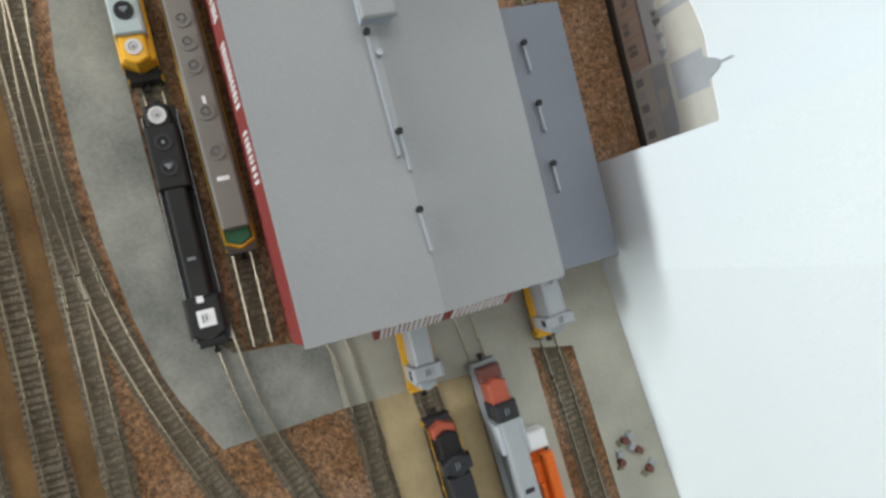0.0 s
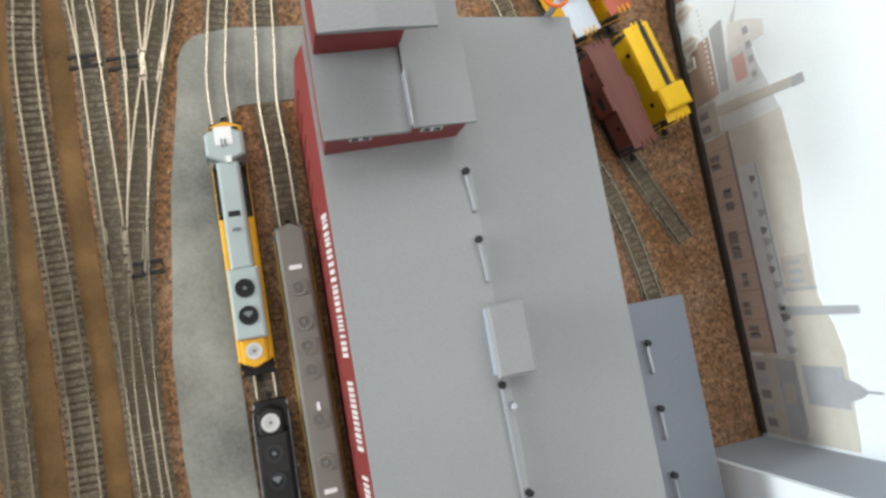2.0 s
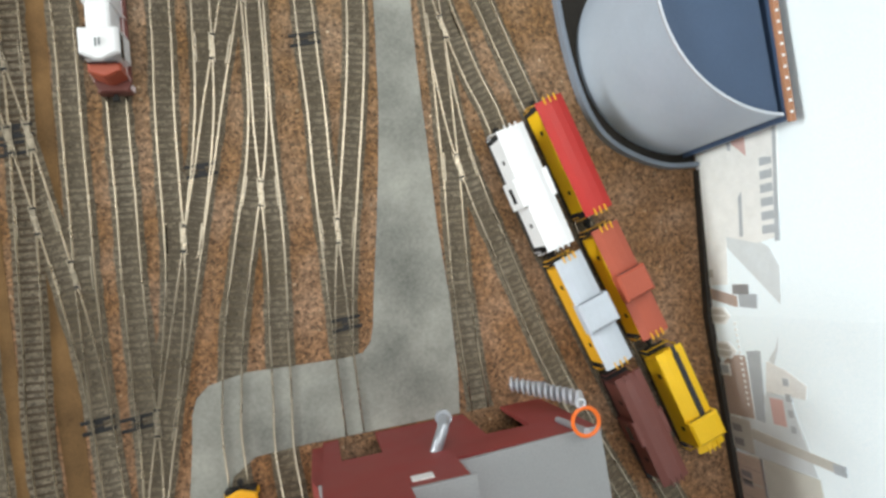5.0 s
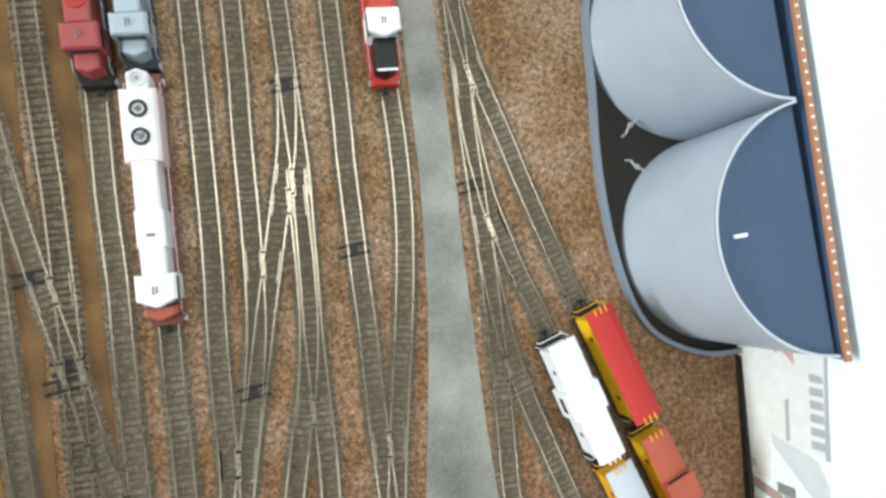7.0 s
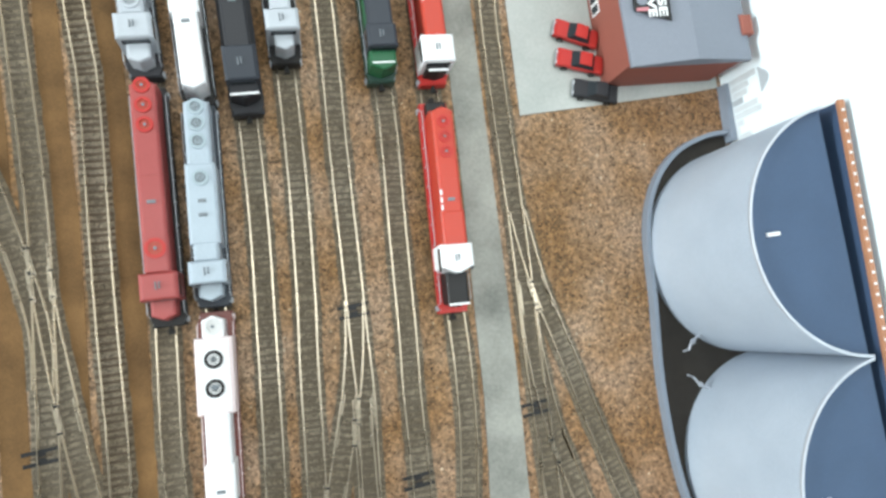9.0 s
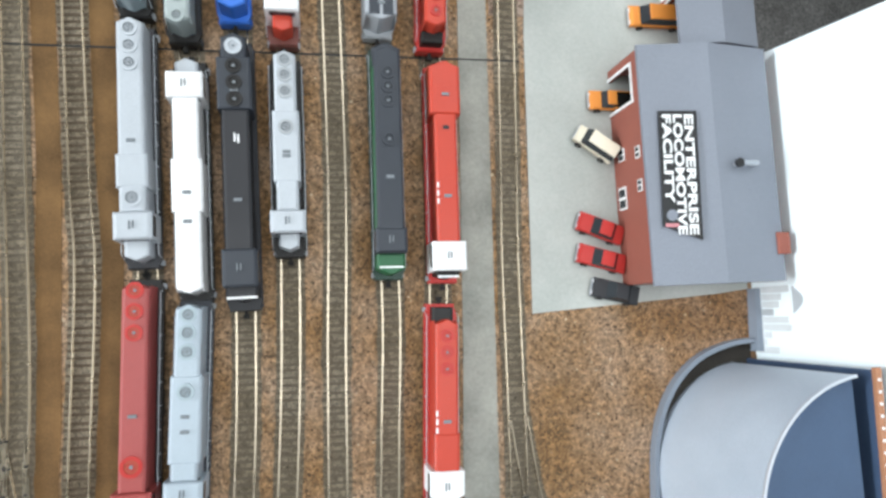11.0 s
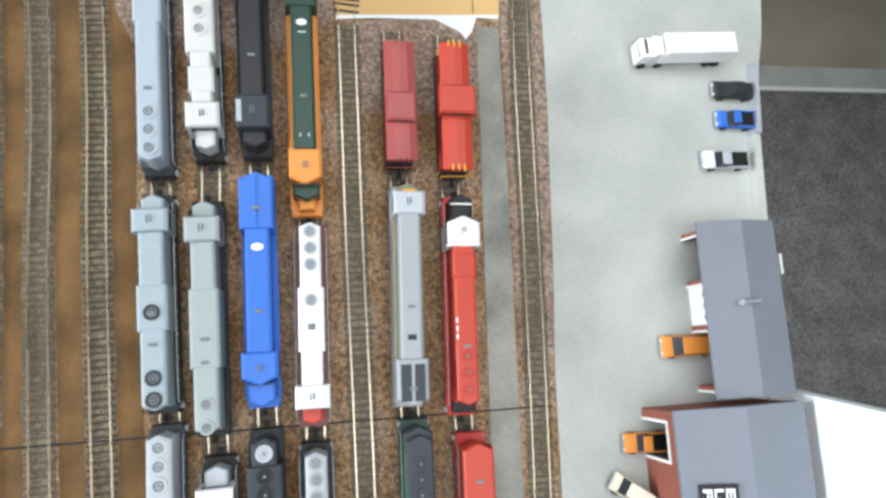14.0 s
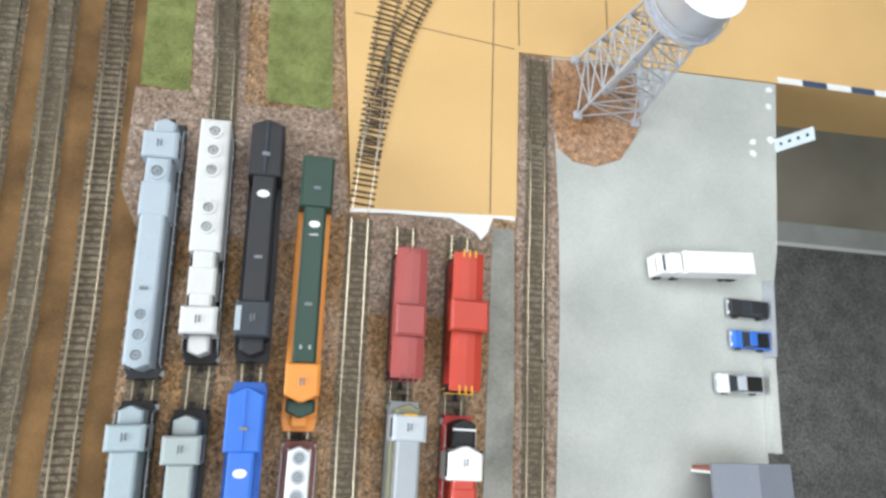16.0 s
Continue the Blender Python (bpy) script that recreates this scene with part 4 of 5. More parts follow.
# ---- water tower ----
def water_tower():
    t = thing("water_tower", 322, 2063, 2.4, 0, "white lattice water tower with a round tank", "water tower")
    hb, ht, z1 = 38, 22, 170
    legs = [(-1, -1), (1, -1), (1, 1), (-1, 1)]
    at = lambda c, z: (c[0] * (hb + (ht - hb) * z / z1), c[1] * (hb + (ht - hb) * z / z1), z)
    for c in legs:
        leg = part("leg", Shape().tube([at(c, 0), at(c, z1)], 1.9, 8), GALV, t)
        part("footing", Shape().cbox(c[0] * hb - 5, c[0] * hb + 5, c[1] * hb - 5, c[1] * hb + 5, 0, 5, 1), GALV, leg)
    n = 6
    for k in range(n):
        za, zb = z1 * k / n, z1 * (k + 1) / n
        for i in range(4):
            a, b = legs[i], legs[(i + 1) % 4]
            part("brace", Shape().tube([at(a, za), at(b, zb)], 0.95, 6).tube([at(b, za), at(a, zb)], 0.95, 6).tube([at(a, zb), at(b, zb)], 1.1, 6), GALV, t)
    part("riser", Shape().cyl(0, 0, 0, z1, 5, 14), GALV, t, smooth=True)
    tank = part("tank", Shape().cyl(0, 0, z1, z1 + 40, 38, 48), GALV, t, "pale grey round tank", smooth=True)
    part("tank_roof", Shape().loft([[((40 * (1 - q)) * math.cos(2 * math.pi * i / 40), (40 * (1 - q)) * math.sin(2 * math.pi * i / 40), z1 + 40 + 10 * q) for i in range(40)] for q in (0, 0.5, 0.97)]), WHITE, tank, smooth=True)
    part("walkway", Shape().ring(0, 0, z1 - 2, z1 + 1, 36, 43, 48), GALV, tank)
    for i in range(20):
        a = 2 * math.pi * i / 20
        part("rail_post", Shape().cyl(42.4 * math.cos(a), 42.4 * math.sin(a), z1 + 1, z1 + 11, 0.5, 6), GALV, tank)
    part("handrail", Shape().ring(0, 0, z1 + 10.5, z1 + 11.5, 42.0, 42.8, 48), GALV, tank)


water_tower()
P_STRIP = mat("pale_blue_strip", (0.55, 0.62, 0.68), 0.5, var=0.12, scale=120)
ls = thing("signal_mast", 562, 2022, 1.3, 0, "pale blue-grey perforated strip leaning out over the board edge", "bracket")
part("strip", Shape().loft([[(0, y, 0), (2, y, 0), (21, y, 44), (19, y, 44)] for y in (-9, 9)]), P_STRIP, ls)
for k in range(4):
    part("strip_hole", Shape().loft([[(x - 0.4 + k * 4.3, y, 6 + k * 10), (x + k * 4.3, y, 6 + k * 10), (x + 1.3 + k * 4.3, y, 9 + k * 10), (x + 0.9 + k * 4.3, y, 9 + k * 10)] for x, y in ((2.3, -2), (2.3, 2))]), BLACK, ls)
for cx, cy in ((529, 2024), (527, 2007), (563, 2103), (560, 2077), (556, 2030)):
    tagged(part("plaster_spot", Shape().prism([(cx + random.uniform(3, 7) * math.cos(a * 0.9), cy + random.uniform(3, 7) * math.sin(a * 0.9)) for a in range(7)], 1.3, 1.9), WHITE), "white plaster spot on the concrete yard", "stain", "", "structure")


# ---- coil of conduit behind the shed ----
cl = thing("conduit_coil", 0, 0, 0, 0, "grey ribbed duct with a bright orange ring beside the shed", "duct")
part("duct", Shape().tube([(216, 448, 14), (240, 446, 40), (254, 442, 76)], 4.5, 14), PIPE, cl, smooth=True)
for k in range(12):
    q = k / 11 * 0.76
    part("duct_rib", Shape().tube([(216 + 50 * q - 1, 449 - 12 * q, 16 + 100 * q), (216 + 50 * q + 1, 449 - 12 * q, 17 + 101 * q)], 7.5, 14), GALV, cl)
rg = Shape()
rgp = [(228 + 11 * math.cos(2 * math.pi * i / 28), 438 + 11 * math.sin(2 * math.pi * i / 28), 164) for i in range(29)]
rg.tube(rgp, 1.7, 8)
part("ring", rg, ORANGE, cl, "bright orange ring", smooth=True)
part("small_ring", Shape().ring(226, 453, 162, 165, 2.6, 4.4, 16), GALV, cl, "small grey ring")
part("ring_post", Shape().tube([(228, 427, 100), (228, 430, 163)], 3, 8), PIPE, cl)


# ---- rolling stock ----
PAINTS = {}


def paint(name, color, rough=0.42):
    if name not in PAINTS:
        PAINTS[name] = mat("paint_" + name, color, rough, var=0.07, scale=45, bump=0.04, coat=0.04)
    return PAINTS[name]


P = dict(
    ltblue=paint("light_blue_grey", (0.40, 0.46, 0.52)), bluegrey=paint("blue_grey", (0.35, 0.42, 0.46)), greygreen=paint("grey_green", (0.35, 0.395, 0.395)),
    pale=paint("pale_grey", (0.62, 0.62, 0.61)), ltgrey=paint("light_grey", (0.46, 0.49, 0.53)), midgrey=paint("mid_grey", (0.36, 0.38, 0.40)), char=paint("charcoal", (0.026, 0.026, 0.030), 0.55),
    slate=paint("slate", (0.036, 0.041, 0.052), 0.55), green=paint("dark_green", (0.022, 0.052, 0.038)), dkgreen=paint("green", (0.02, 0.10, 0.04)), orange=paint("orange", (0.72, 0.27, 0.05)),
    blue=paint("bright_blue", (0.045, 0.16, 0.60)), white=paint("white", (0.86, 0.86, 0.87)), red=paint("red", (0.46, 0.05, 0.028)), crimson=paint("crimson", (0.45, 0.03, 0.025)),
    maroon=paint("dull_red", (0.34, 0.072, 0.068)), pink=paint("pinkish_white", (0.78, 0.66, 0.66)), silver=paint("silver", (0.34, 0.36, 0.39), 0.35), yellow=paint("yellow", (0.80, 0.42, 0.02)),
    minty=paint("pale_green_grey", (0.42, 0.50, 0.50)), blk=paint("black", (0.012, 0.011, 0.011), 0.55), brown=paint("brown", (0.16, 0.055, 0.045)), taupe=paint("taupe", (0.20, 0.185, 0.165)),
    olive=paint("olive", (0.22, 0.21, 0.13)), rust=paint("rust_red", (0.40, 0.09, 0.05)), lemon=paint("lemon_yellow", (0.85, 0.52, 0.01)), palegrey=paint("pale_blue_grey", (0.52, 0.56, 0.62)), cream=paint("cream", (0.78, 0.72, 0.58)))
BOGIE = mat("bogie_black", (0.014, 0.013, 0.012), 0.7, var=0.3)
WHEEL = mat("wheel_steel", (0.22, 0.21, 0.20), 0.4, 0.8)
GRILLE = mat("fan_grille", (0.20, 0.22, 0.24), 0.5, 0.2, var=0.2)


def bogies(t, L, axles=3, spread=0.31):
    for s in (-1, 1):
        yc = s * L * spread
        half = 21 if axles == 3 else 15
        b = part("truck", Shape().cbox(-13.5, -11, yc - half - 4, yc + half + 4, 4, 10, 1).cbox(11, 13.5, yc - half - 4, yc + half + 4, 4, 10, 1).box(-11, 11, yc - 4, yc + 4, 5, 12), BOGIE, t, "black truck frame")
        for k in range(axles):
            yy = yc - half + 2 * half * k / (axles - 1)
            part("wheelset", Shape().xcyl(-9.8, -7.6, yy, 6, 6, 14).xcyl(7.6, 9.8, yy, 6, 6, 14).xcyl(-8, 8, yy, 6, 1.2, 8), WHEEL, b)


def couplers(t, L, z=8):
    for s in (-1, 1):
        yc = s * L / 2
        part("coupler", Shape().box(-1.4, 1.4, min(yc - s * 6, yc + s * 5), max(yc - s * 6, yc + s * 5), z, z + 3).box(-2.6, 2.6, min(yc + s * 3, yc + s * 7), max(yc + s * 3, yc + s * 7), z - 0.6, z + 3.6), BOGIE, t, "dark knuckle coupler")


def rails_for(t, L, x, z, col, gap=0.04, step=19.0):
    for s in (-1, 1):
        n = max(3, int(L * (1 - 2 * gap) / step))
        ys = [-L / 2 + L * gap + L * (1 - 2 * gap) * k / n for k in range(n + 1)]
        sh = Shape().tube([(s * x, ys[0], z), (s * x, ys[0] + 3, z + 11), (s * x, ys[-1] - 3, z + 11), (s * x, ys[-1], z)], 0.42, 5)
        for yy in ys[1:-1]:
            sh.tube([(s * x, yy, z), (s * x, yy, z + 11)], 0.38, 5)
        part("handrail", sh, col, t, "thin wire handrail")


def roof_fan(t, y, z, r, rim, inner):
    r *= 1.18
    f = part("roof_fan", Shape().ring(0, y, z - 1, z + 1.6, r * 0.64, r, 24), rim, t, "round roof fan")
    part("fan_grille", Shape().cyl(0, y, z - 1, z + 0.5, r * 0.66, 24), inner, f)
    s = Shape().prism([(q * r * math.cos(math.pi * k / 12), y + q * r * math.sin(math.pi * k / 12)) for k in range(24) for q in ((0.65, 0.2)[k % 2],)], z + 0.5, z + 1.1)
    part("fan_guard", s, rim, f)
    part("fan_hub", Shape().cyl(0, y, z + 0.4, z + 1.5, r * 0.2, 12), GRILLE, f)


def loco(x, y, rot, L, label, segs, fans=(), deck="char", trim="ltgrey", marks=(), axles=3, z0=17.0):
    """segs: name, start and end as shares of the length from the far end, width, top, paint and which ends come to a point ('n', 's', 'ns')."""
    t = thing("diesel_locomotive", x, y, 3.5, rot, label, "locomotive", "locomotives of the yard")
    Y = lambda f: L / 2 - f * L
    e = L / 2
    part("frame", Shape().prism([(-16, -e + 9), (-12, -e + 1), (12, -e + 1), (16, -e + 9), (16, e - 9), (12, e - 1), (-12, e - 1), (-16, e - 9)], 13, z0), P[deck], t)
    for s in (-1, 1):
        pl = part("pilot", Shape().cbox(-14, 14, min(s * e, s * (e - 3)), max(s * e, s * (e - 3)), 3, 15, 0.5), P[deck], t)
        for q in (-1, 1):
            part("step", Shape().box(q * 13 - 2.5, q * 13 + 2.5, min(s * (e - 8), s * (e - 3)), max(s * (e - 8), s * (e - 3)), 2.5, 3.4).box(q * 13 - 2.5, q * 13 + 2.5, min(s * (e - 8), s * (e - 3)), max(s * (e - 8), s * (e - 3)), 7.5, 8.4), P[trim], pl)
    part("fuel_tank", Shape().cbox(-13, 13, -L * 0.13, L * 0.13, 3, 13, 1), BOGIE, t)
    bogies(t, L, axles)
    couplers(t, L)
    rails_for(t, L, 15.2, z0, P[trim])
    for name, f0, f1, wd, zt, col, pt in segs:
        ya, yb, h = Y(f1), Y(f0), wd / 2
        k = min(wd * 0.20, (yb - ya) * 0.4)
        pts = [(-h, ya), (h, ya)] if "s" not in pt else [(-h, ya + k), (-h * 0.12, ya), (h * 0.12, ya), (h, ya + k)]
        pts += [(h, yb), (-h, yb)] if "n" not in pt else [(h, yb - k), (h * 0.12, yb), (-h * 0.12, yb), (-h, yb - k)]
        b = part(name, Shape().hood(pts, z0 - 0.2, zt, 2.6 if name != "cab" else 3.4), P[col], t)
        if name == "cab":
            for s in (-1, 1):
                part("side_window", Shape().box(s * h - 0.3, s * h + 0.3, ya + 3, yb - 3, zt - 15, zt - 6), GLASSD, b)
            part("windscreen", Shape().box(-h * 0.75, h * 0.75, ya - 0.4, ya + 0.4, zt - 14, zt - 6), GLASSD, b)
            part("windscreen", Shape().box(-h * 0.75, h * 0.75, yb - 0.4, yb + 0.4, zt - 14, zt - 6), GLASSD, b)
            part("horn", Shape().tube([(-2, (ya + yb) / 2 - 3, zt + 0.8), (-2, (ya + yb) / 2 + 4, zt + 0.8)], 0.7, 6).tube([(1, (ya + yb) / 2 - 2, zt + 0.8), (1, (ya + yb) / 2 + 4, zt + 0.8)], 0.7, 6), GRILLE, b)
        elif yb - ya > 40:
            for s in (-1, 1):
                n = int((yb - ya) / 11)
                for q in range(n):
                    yy = ya + (yb - ya) * (q + 0.15) / n
                    part("hood_door", Shape().box(s * h - 0.25, s * h + 0.25, yy, yy + 8, z0 + 2, zt - 7), P[col], b)
            part("roof_seam", Shape().box(-h * 0.7, h * 0.7, (ya + yb) / 2 - 0.3, (ya + yb) / 2 + 0.3, zt - 0.2, zt + 0.25), P[col], b)
            part("exhaust_port", Shape().cbox(-3.5, 3.5, ya + (yb - ya) * 0.36 - 1.5, ya + (yb - ya) * 0.36 + 1.5, zt - 1, zt + 1.4, 0.3), GRILLE, b)
    for f, r, rim, inner in fans:
        zt = max(s[4] for s in segs if s[1] - 0.001 <= f <= s[2] + 0.001)
        roof_fan(t, Y(f), zt, r, P[rim] if rim in P else GRILLE, P[inner] if inner in P else GRILLE)
    for name, f, xx, sx, sy, col in marks:
        zt = max(s[4] for s in segs if s[1] - 0.001 <= f <= s[2] + 0.001)
        if name == "emblem":
            part("emblem", Shape().prism([(xx + sx * 0.95 * math.cos(a * math.pi / 12), Y(f) + sx * 0.6 * math.sin(a * math.pi / 12)) for a in range(24)], zt - 0.5, zt + 0.4), P[col], t, "pale oval emblem")
        else:
            part(name, Shape().cbox(xx - sx / 2, xx + sx / 2, Y(f) - sy / 2, Y(f) + sy / 2, zt - 1, zt + 0.5, 0.2), P[col], t, col + " roof patch")
    return t


def hood_unit(x, y, rot, L, label, col, cab_end, fans, deck="char", cab=None, nose=None, trim="ltgrey", fan_rim=None, fan_in="grille", blister=(0.38, 0.58), wide=None, marks=(), hw=21.0, pt=True):
    """A common hood unit: short nose and cab at one end, long hood with fans behind."""
    F = (lambda a, b: (a, b)) if cab_end == "n" else (lambda a, b: (1 - b, 1 - a))
    e, o = ("n", "s") if cab_end == "n" else ("s", "n")
    cab, nose = cab or col, nose or cab or col
    segs = [("nose", *F(0.025, 0.115), hw - 1, 40, nose, e if pt else ""), ("cab", *F(0.10, 0.205), 31, 53, cab, ""), ("long_hood", *F(0.205, 0.975), hw, 50.5, col, o if pt else "")]
    if blister:
        segs.append(("brake_housing", *F(*blister), hw + 4.5, 51.2, col, ""))
    if wide:
        segs.append(("radiator_housing", *F(*wide), hw + 8, 52.0, col, ""))
    fl = [(f if cab_end == "n" else 1 - f, r, fan_rim or col, fan_in) for f, r in fans]
    return loco(x, y, rot, L, label, segs, fl, deck, trim, [(n, f if cab_end == "n" else 1 - f, *rest) for n, f, *rest in marks])


T3 = [(0.93, 6.2), (0.86, 6.2), (0.79, 6.2)]
hood_unit(-159, 1820, 1.9, 250, "light blue-grey diesel locomotive with three roof fans", "ltblue", "n", T3 + [(0.26, 7)], blister=(0.30, 0.43))
hood_unit(-152, 1574, 2.0, 205, "blue-grey diesel locomotive with ringed roof fans", "bluegrey", "n", [(0.56, 6), (0.84, 6), (0.93, 6)], deck="blk", blister=(0.44, 0.64), fan_rim="slate")
hood_unit(-143, 1349, 1.2, 225, "light grey diesel locomotive with three roof fans", "ltgrey", "s", T3 + [(0.26, 7)], blister=(0.30, 0.43))
hood_unit(-141, 1116, -1.0, 222, "dull red diesel locomotive with round roof fans", "maroon", "s", [(0.95, 6), (0.87, 6), (0.79, 6), (0.30, 7.5)], deck="blk", fan_rim="crimson", fan_in="rust", blister=None)
hood_unit(-112, 1826, 2.0, 232, "pale grey diesel locomotive with five roof fans", "pale", "s", [(0.93, 6.4), (0.845, 6.4), (0.76, 6.4), (0.60, 6), (0.52, 6)], wide=(0.42, 0.985), blister=(0.25, 0.36), hw=19, deck="blk")
hood_unit(-108, 1559, 1.5, 222, "grey-green diesel locomotive with a dark nose platform", "greygreen", "n", [(0.95, 5.5), (0.86, 5.5)], deck="blk", blister=(0.40, 0.72), trim="slate")
hood_unit(-98, 1318, 1.0, 224, "white diesel locomotive with grey nose", "white", "n", [], nose="ltgrey", deck="blk", blister=(0.45, 0.66), trim="ltgrey")
hood_unit(-100, 1112, -2.0, 190, "light blue diesel locomotive with four roof fans", "ltblue", "s", [(0.93, 6), (0.85, 6), (0.765, 6), (0.59, 6)], deck="slate", blister=(0.28, 0.66), fan_rim="bluegrey")
loco(-109, 897, -3.0, 232, "white diesel locomotive with pinkish sides and red nose", [("end_hood", 0.02, 0.13, 18, 47, "white", "n"), ("radiator_housing", 0.10, 0.38, 31, 50, "pink", ""), ("hood_top", 0.105, 0.375, 27, 51, "white", ""), ("long_hood", 0.375, 0.81, 20, 50, "white", ""), ("brake_housing", 0.56, 0.70, 24, 50.6, "white", ""), ("cab", 0.80, 0.925, 33, 53, "white", "s"), ("nose", 0.92, 0.975, 27, 42, "rust", "s")],
     [(0.06, 6.5, "pale", "pale"), (0.18, 6.6, "blk", "white"), (0.285, 6.6, "blk", "white")], deck="brown", trim="pink")
loco(-65, 1832, 1.2, 236, "charcoal diesel locomotive with ridged wide radiator end", [("radiator_housing", 0.02, 0.27, 31, 52, "char", "n"), ("ridge", 0.03, 0.26, 4, 53.2, "slate", ""), ("long_hood", 0.265, 0.80, 21, 50, "char", ""), ("cab", 0.78, 0.92, 31, 53, "slate", ""), ("nose", 0.915, 0.985, 22, 42, "char", "s")], [], deck="char", trim="slate", marks=[("emblem", 0.345, 0, 6, 4, "white"), ("patch", 0.85, -13, 5, 22, "ltblue")])
loco(-61, 1583, 0.6, 226, "bright blue diesel locomotive with a white emblem", [("radiator_housing", 0.03, 0.27, 31, 52, "blue", "n"), ("ridge", 0.04, 0.265, 1.4, 53, "blue", ""), ("long_hood", 0.265, 0.80, 22, 50, "blue", ""), ("cab", 0.77, 0.90, 32, 53, "blue", "s"), ("nose", 0.89, 0.985, 25, 42, "blue", "s")], [], deck="blue", trim="blue", marks=[("emblem", 0.345, 0, 6, 4, "white")])
loco(-56, 1323, 1.0, 256, "black diesel locomotive with charcoal hood and grey radiator end", [("end_hood", 0.02, 0.115, 22, 49, "slate", "n"), ("radiator_housing", 0.11, 0.30, 30, 51, "slate", ""), ("long_hood", 0.30, 0.80, 23, 50, "char", ""), ("cab", 0.79, 0.92, 30, 53, "slate", ""), ("nose", 0.915, 0.97, 27, 41, "char", "s")],
     [(0.07, 6.4, "ltgrey", "ltgrey"), (0.145, 6, "blk", "blk"), (0.205, 6, "blk", "blk"), (0.265, 6, "blk", "blk")], deck="char", trim="slate", marks=[("patch", 0.40, -1, 1.6, 8, "white"), ("patch", 0.405, 2, 1.6, 8, "white"), ("patch", 0.955, 0, 26, 2, "white")])
loco(-16, 1784, 0.2, 262, "dark green diesel locomotive with orange sides and cab", [("radiator_housing", 0.01, 0.21, 31, 52, "green", ""), ("long_hood", 0.205, 0.775, 21, 50, "green", ""), ("side_sill", 0.20, 0.80, 31, 32, "orange", ""), ("cab", 0.775, 0.905, 31, 53, "orange", "s"), ("nose", 0.895, 0.955, 26, 41, "green", "s"), ("nose_platform", 0.94, 0.985, 16, 30, "orange", "")], [], deck="orange", trim="orange", marks=[("emblem", 0.275, 0, 5.5, 4, "white"), ("patch", 0.315, 0, 8, 1.4, "pale"), ("patch", 0.72, -4, 2, 4, "midgrey"), ("patch", 0.72, 4, 2, 4, "midgrey")])
hood_unit(-14, 1547, -0.4, 196, "white diesel locomotive with a red nose", "white", "s", [(0.93, 5.6), (0.85, 5.6), (0.77, 5.6), (0.60, 5.4)], nose="red", deck="brown", blister=(0.36, 0.66), hw=19, fan_rim="ltgrey")
hood_unit(-13, 1339, 0.2, 192, "light grey diesel locomotive with four roof fans", "ltgrey", "s", [(0.93, 5.8), (0.855, 5.8), (0.775, 5.8), (0.60, 5.8)], deck="blk", blister=(0.34, 0.68), hw=19, fan_rim="midgrey")
loco(80, 1334, -0.6, 230, "dark slate and green diesel locomotive with rounded ends", [("end_hood", 0.02, 0.12, 27, 44, "slate", "n"), ("car_body", 0.06, 0.86, 27, 42, "dkgreen", ""), ("long_hood", 0.05, 0.90, 24.5, 51, "slate", "n"), ("cab", 0.80, 0.90, 29, 52, "slate", ""), ("nose", 0.90, 0.985, 26, 42, "dkgreen", "s")],
     [(0.16, 5.5, "slate", "slate"), (0.22, 5.5, "slate", "slate"), (0.28, 5.5, "slate", "slate"), (0.44, 5.5, "slate", "slate")], deck="green", trim="ltgrey", marks=[("patch", 0.955, 0, 22, 1.5, "white")])
loco(80, 1572, -1.6, 222, "silver diesel locomotive with olive side sills", [("nose", 0.015, 0.09, 24, 42, "olive", "n"), ("cab", 0.06, 0.165, 31, 53, "ltgrey", ""), ("side_sill", 0.16, 0.80, 30, 34, "olive", ""), ("long_hood", 0.16, 0.80, 21, 50, "silver", ""), ("radiator_housing", 0.79, 0.985, 30, 52, "silver", "s")], [], deck="midgrey", trim="midgrey", marks=[("patch", 0.70, 0, 8, 5, "char"), ("patch", 0.06, 0, 12, 1.5, "yellow"), ("vent_screen", 0.89, -6.5, 10, 34, "slate"), ("vent_screen", 0.89, 6.5, 10, 34, "slate")])
loco(123, 1087, -2.6, 214, "red diesel locomotive with white cab roof and black nose", [("end_platform", 0.015, 0.09, 20, 30, "blk", ""), ("long_hood", 0.07, 0.74, 21, 50, "red", "n"), ("hood_box", 0.55, 0.73, 23, 51, "red", ""), ("cab", 0.70, 0.83, 31, 53, "white", "s"), ("nose", 0.82, 0.975, 21, 42, "blk", "s")],
     [(0.14, 5.2, "crimson", "red"), (0.21, 5.2, "crimson", "red"), (0.28, 5.2, "crimson", "red")], deck="crimson", trim="ltgrey", marks=[("patch", 0.965, 0, 20, 2.0, "white"), ("lettering_bar", 0.465, -9.2, 1.6, 5, "white"), ("lettering_bar", 0.500, -9.2, 1.6, 5, "white"), ("lettering_bar", 0.535, -9.2, 1.6, 5, "white")])
loco(134, 1323, -1.0, 218, "red diesel locomotive with wide radiator and white cab roof", [("radiator_housing", 0.03, 0.27, 29, 51.5, "red", "n"), ("long_hood", 0.265, 0.84, 21, 50, "red", ""), ("cab", 0.83, 0.955, 32, 53, "white", ""), ("nose", 0.95, 0.985, 22, 42, "blk", "s")], [], deck="crimson", trim="ltgrey", marks=[("patch", 0.33, 0, 6, 4, "char"), ("patch", 0.978, 0, 20, 2.0, "white"), ("lettering_bar", 0.585, -9.2, 1.6, 5, "white"), ("lettering_bar", 0.620, -9.2, 1.6, 5, "white"), ("lettering_bar", 0.655, -9.2, 1.6, 5, "white")])
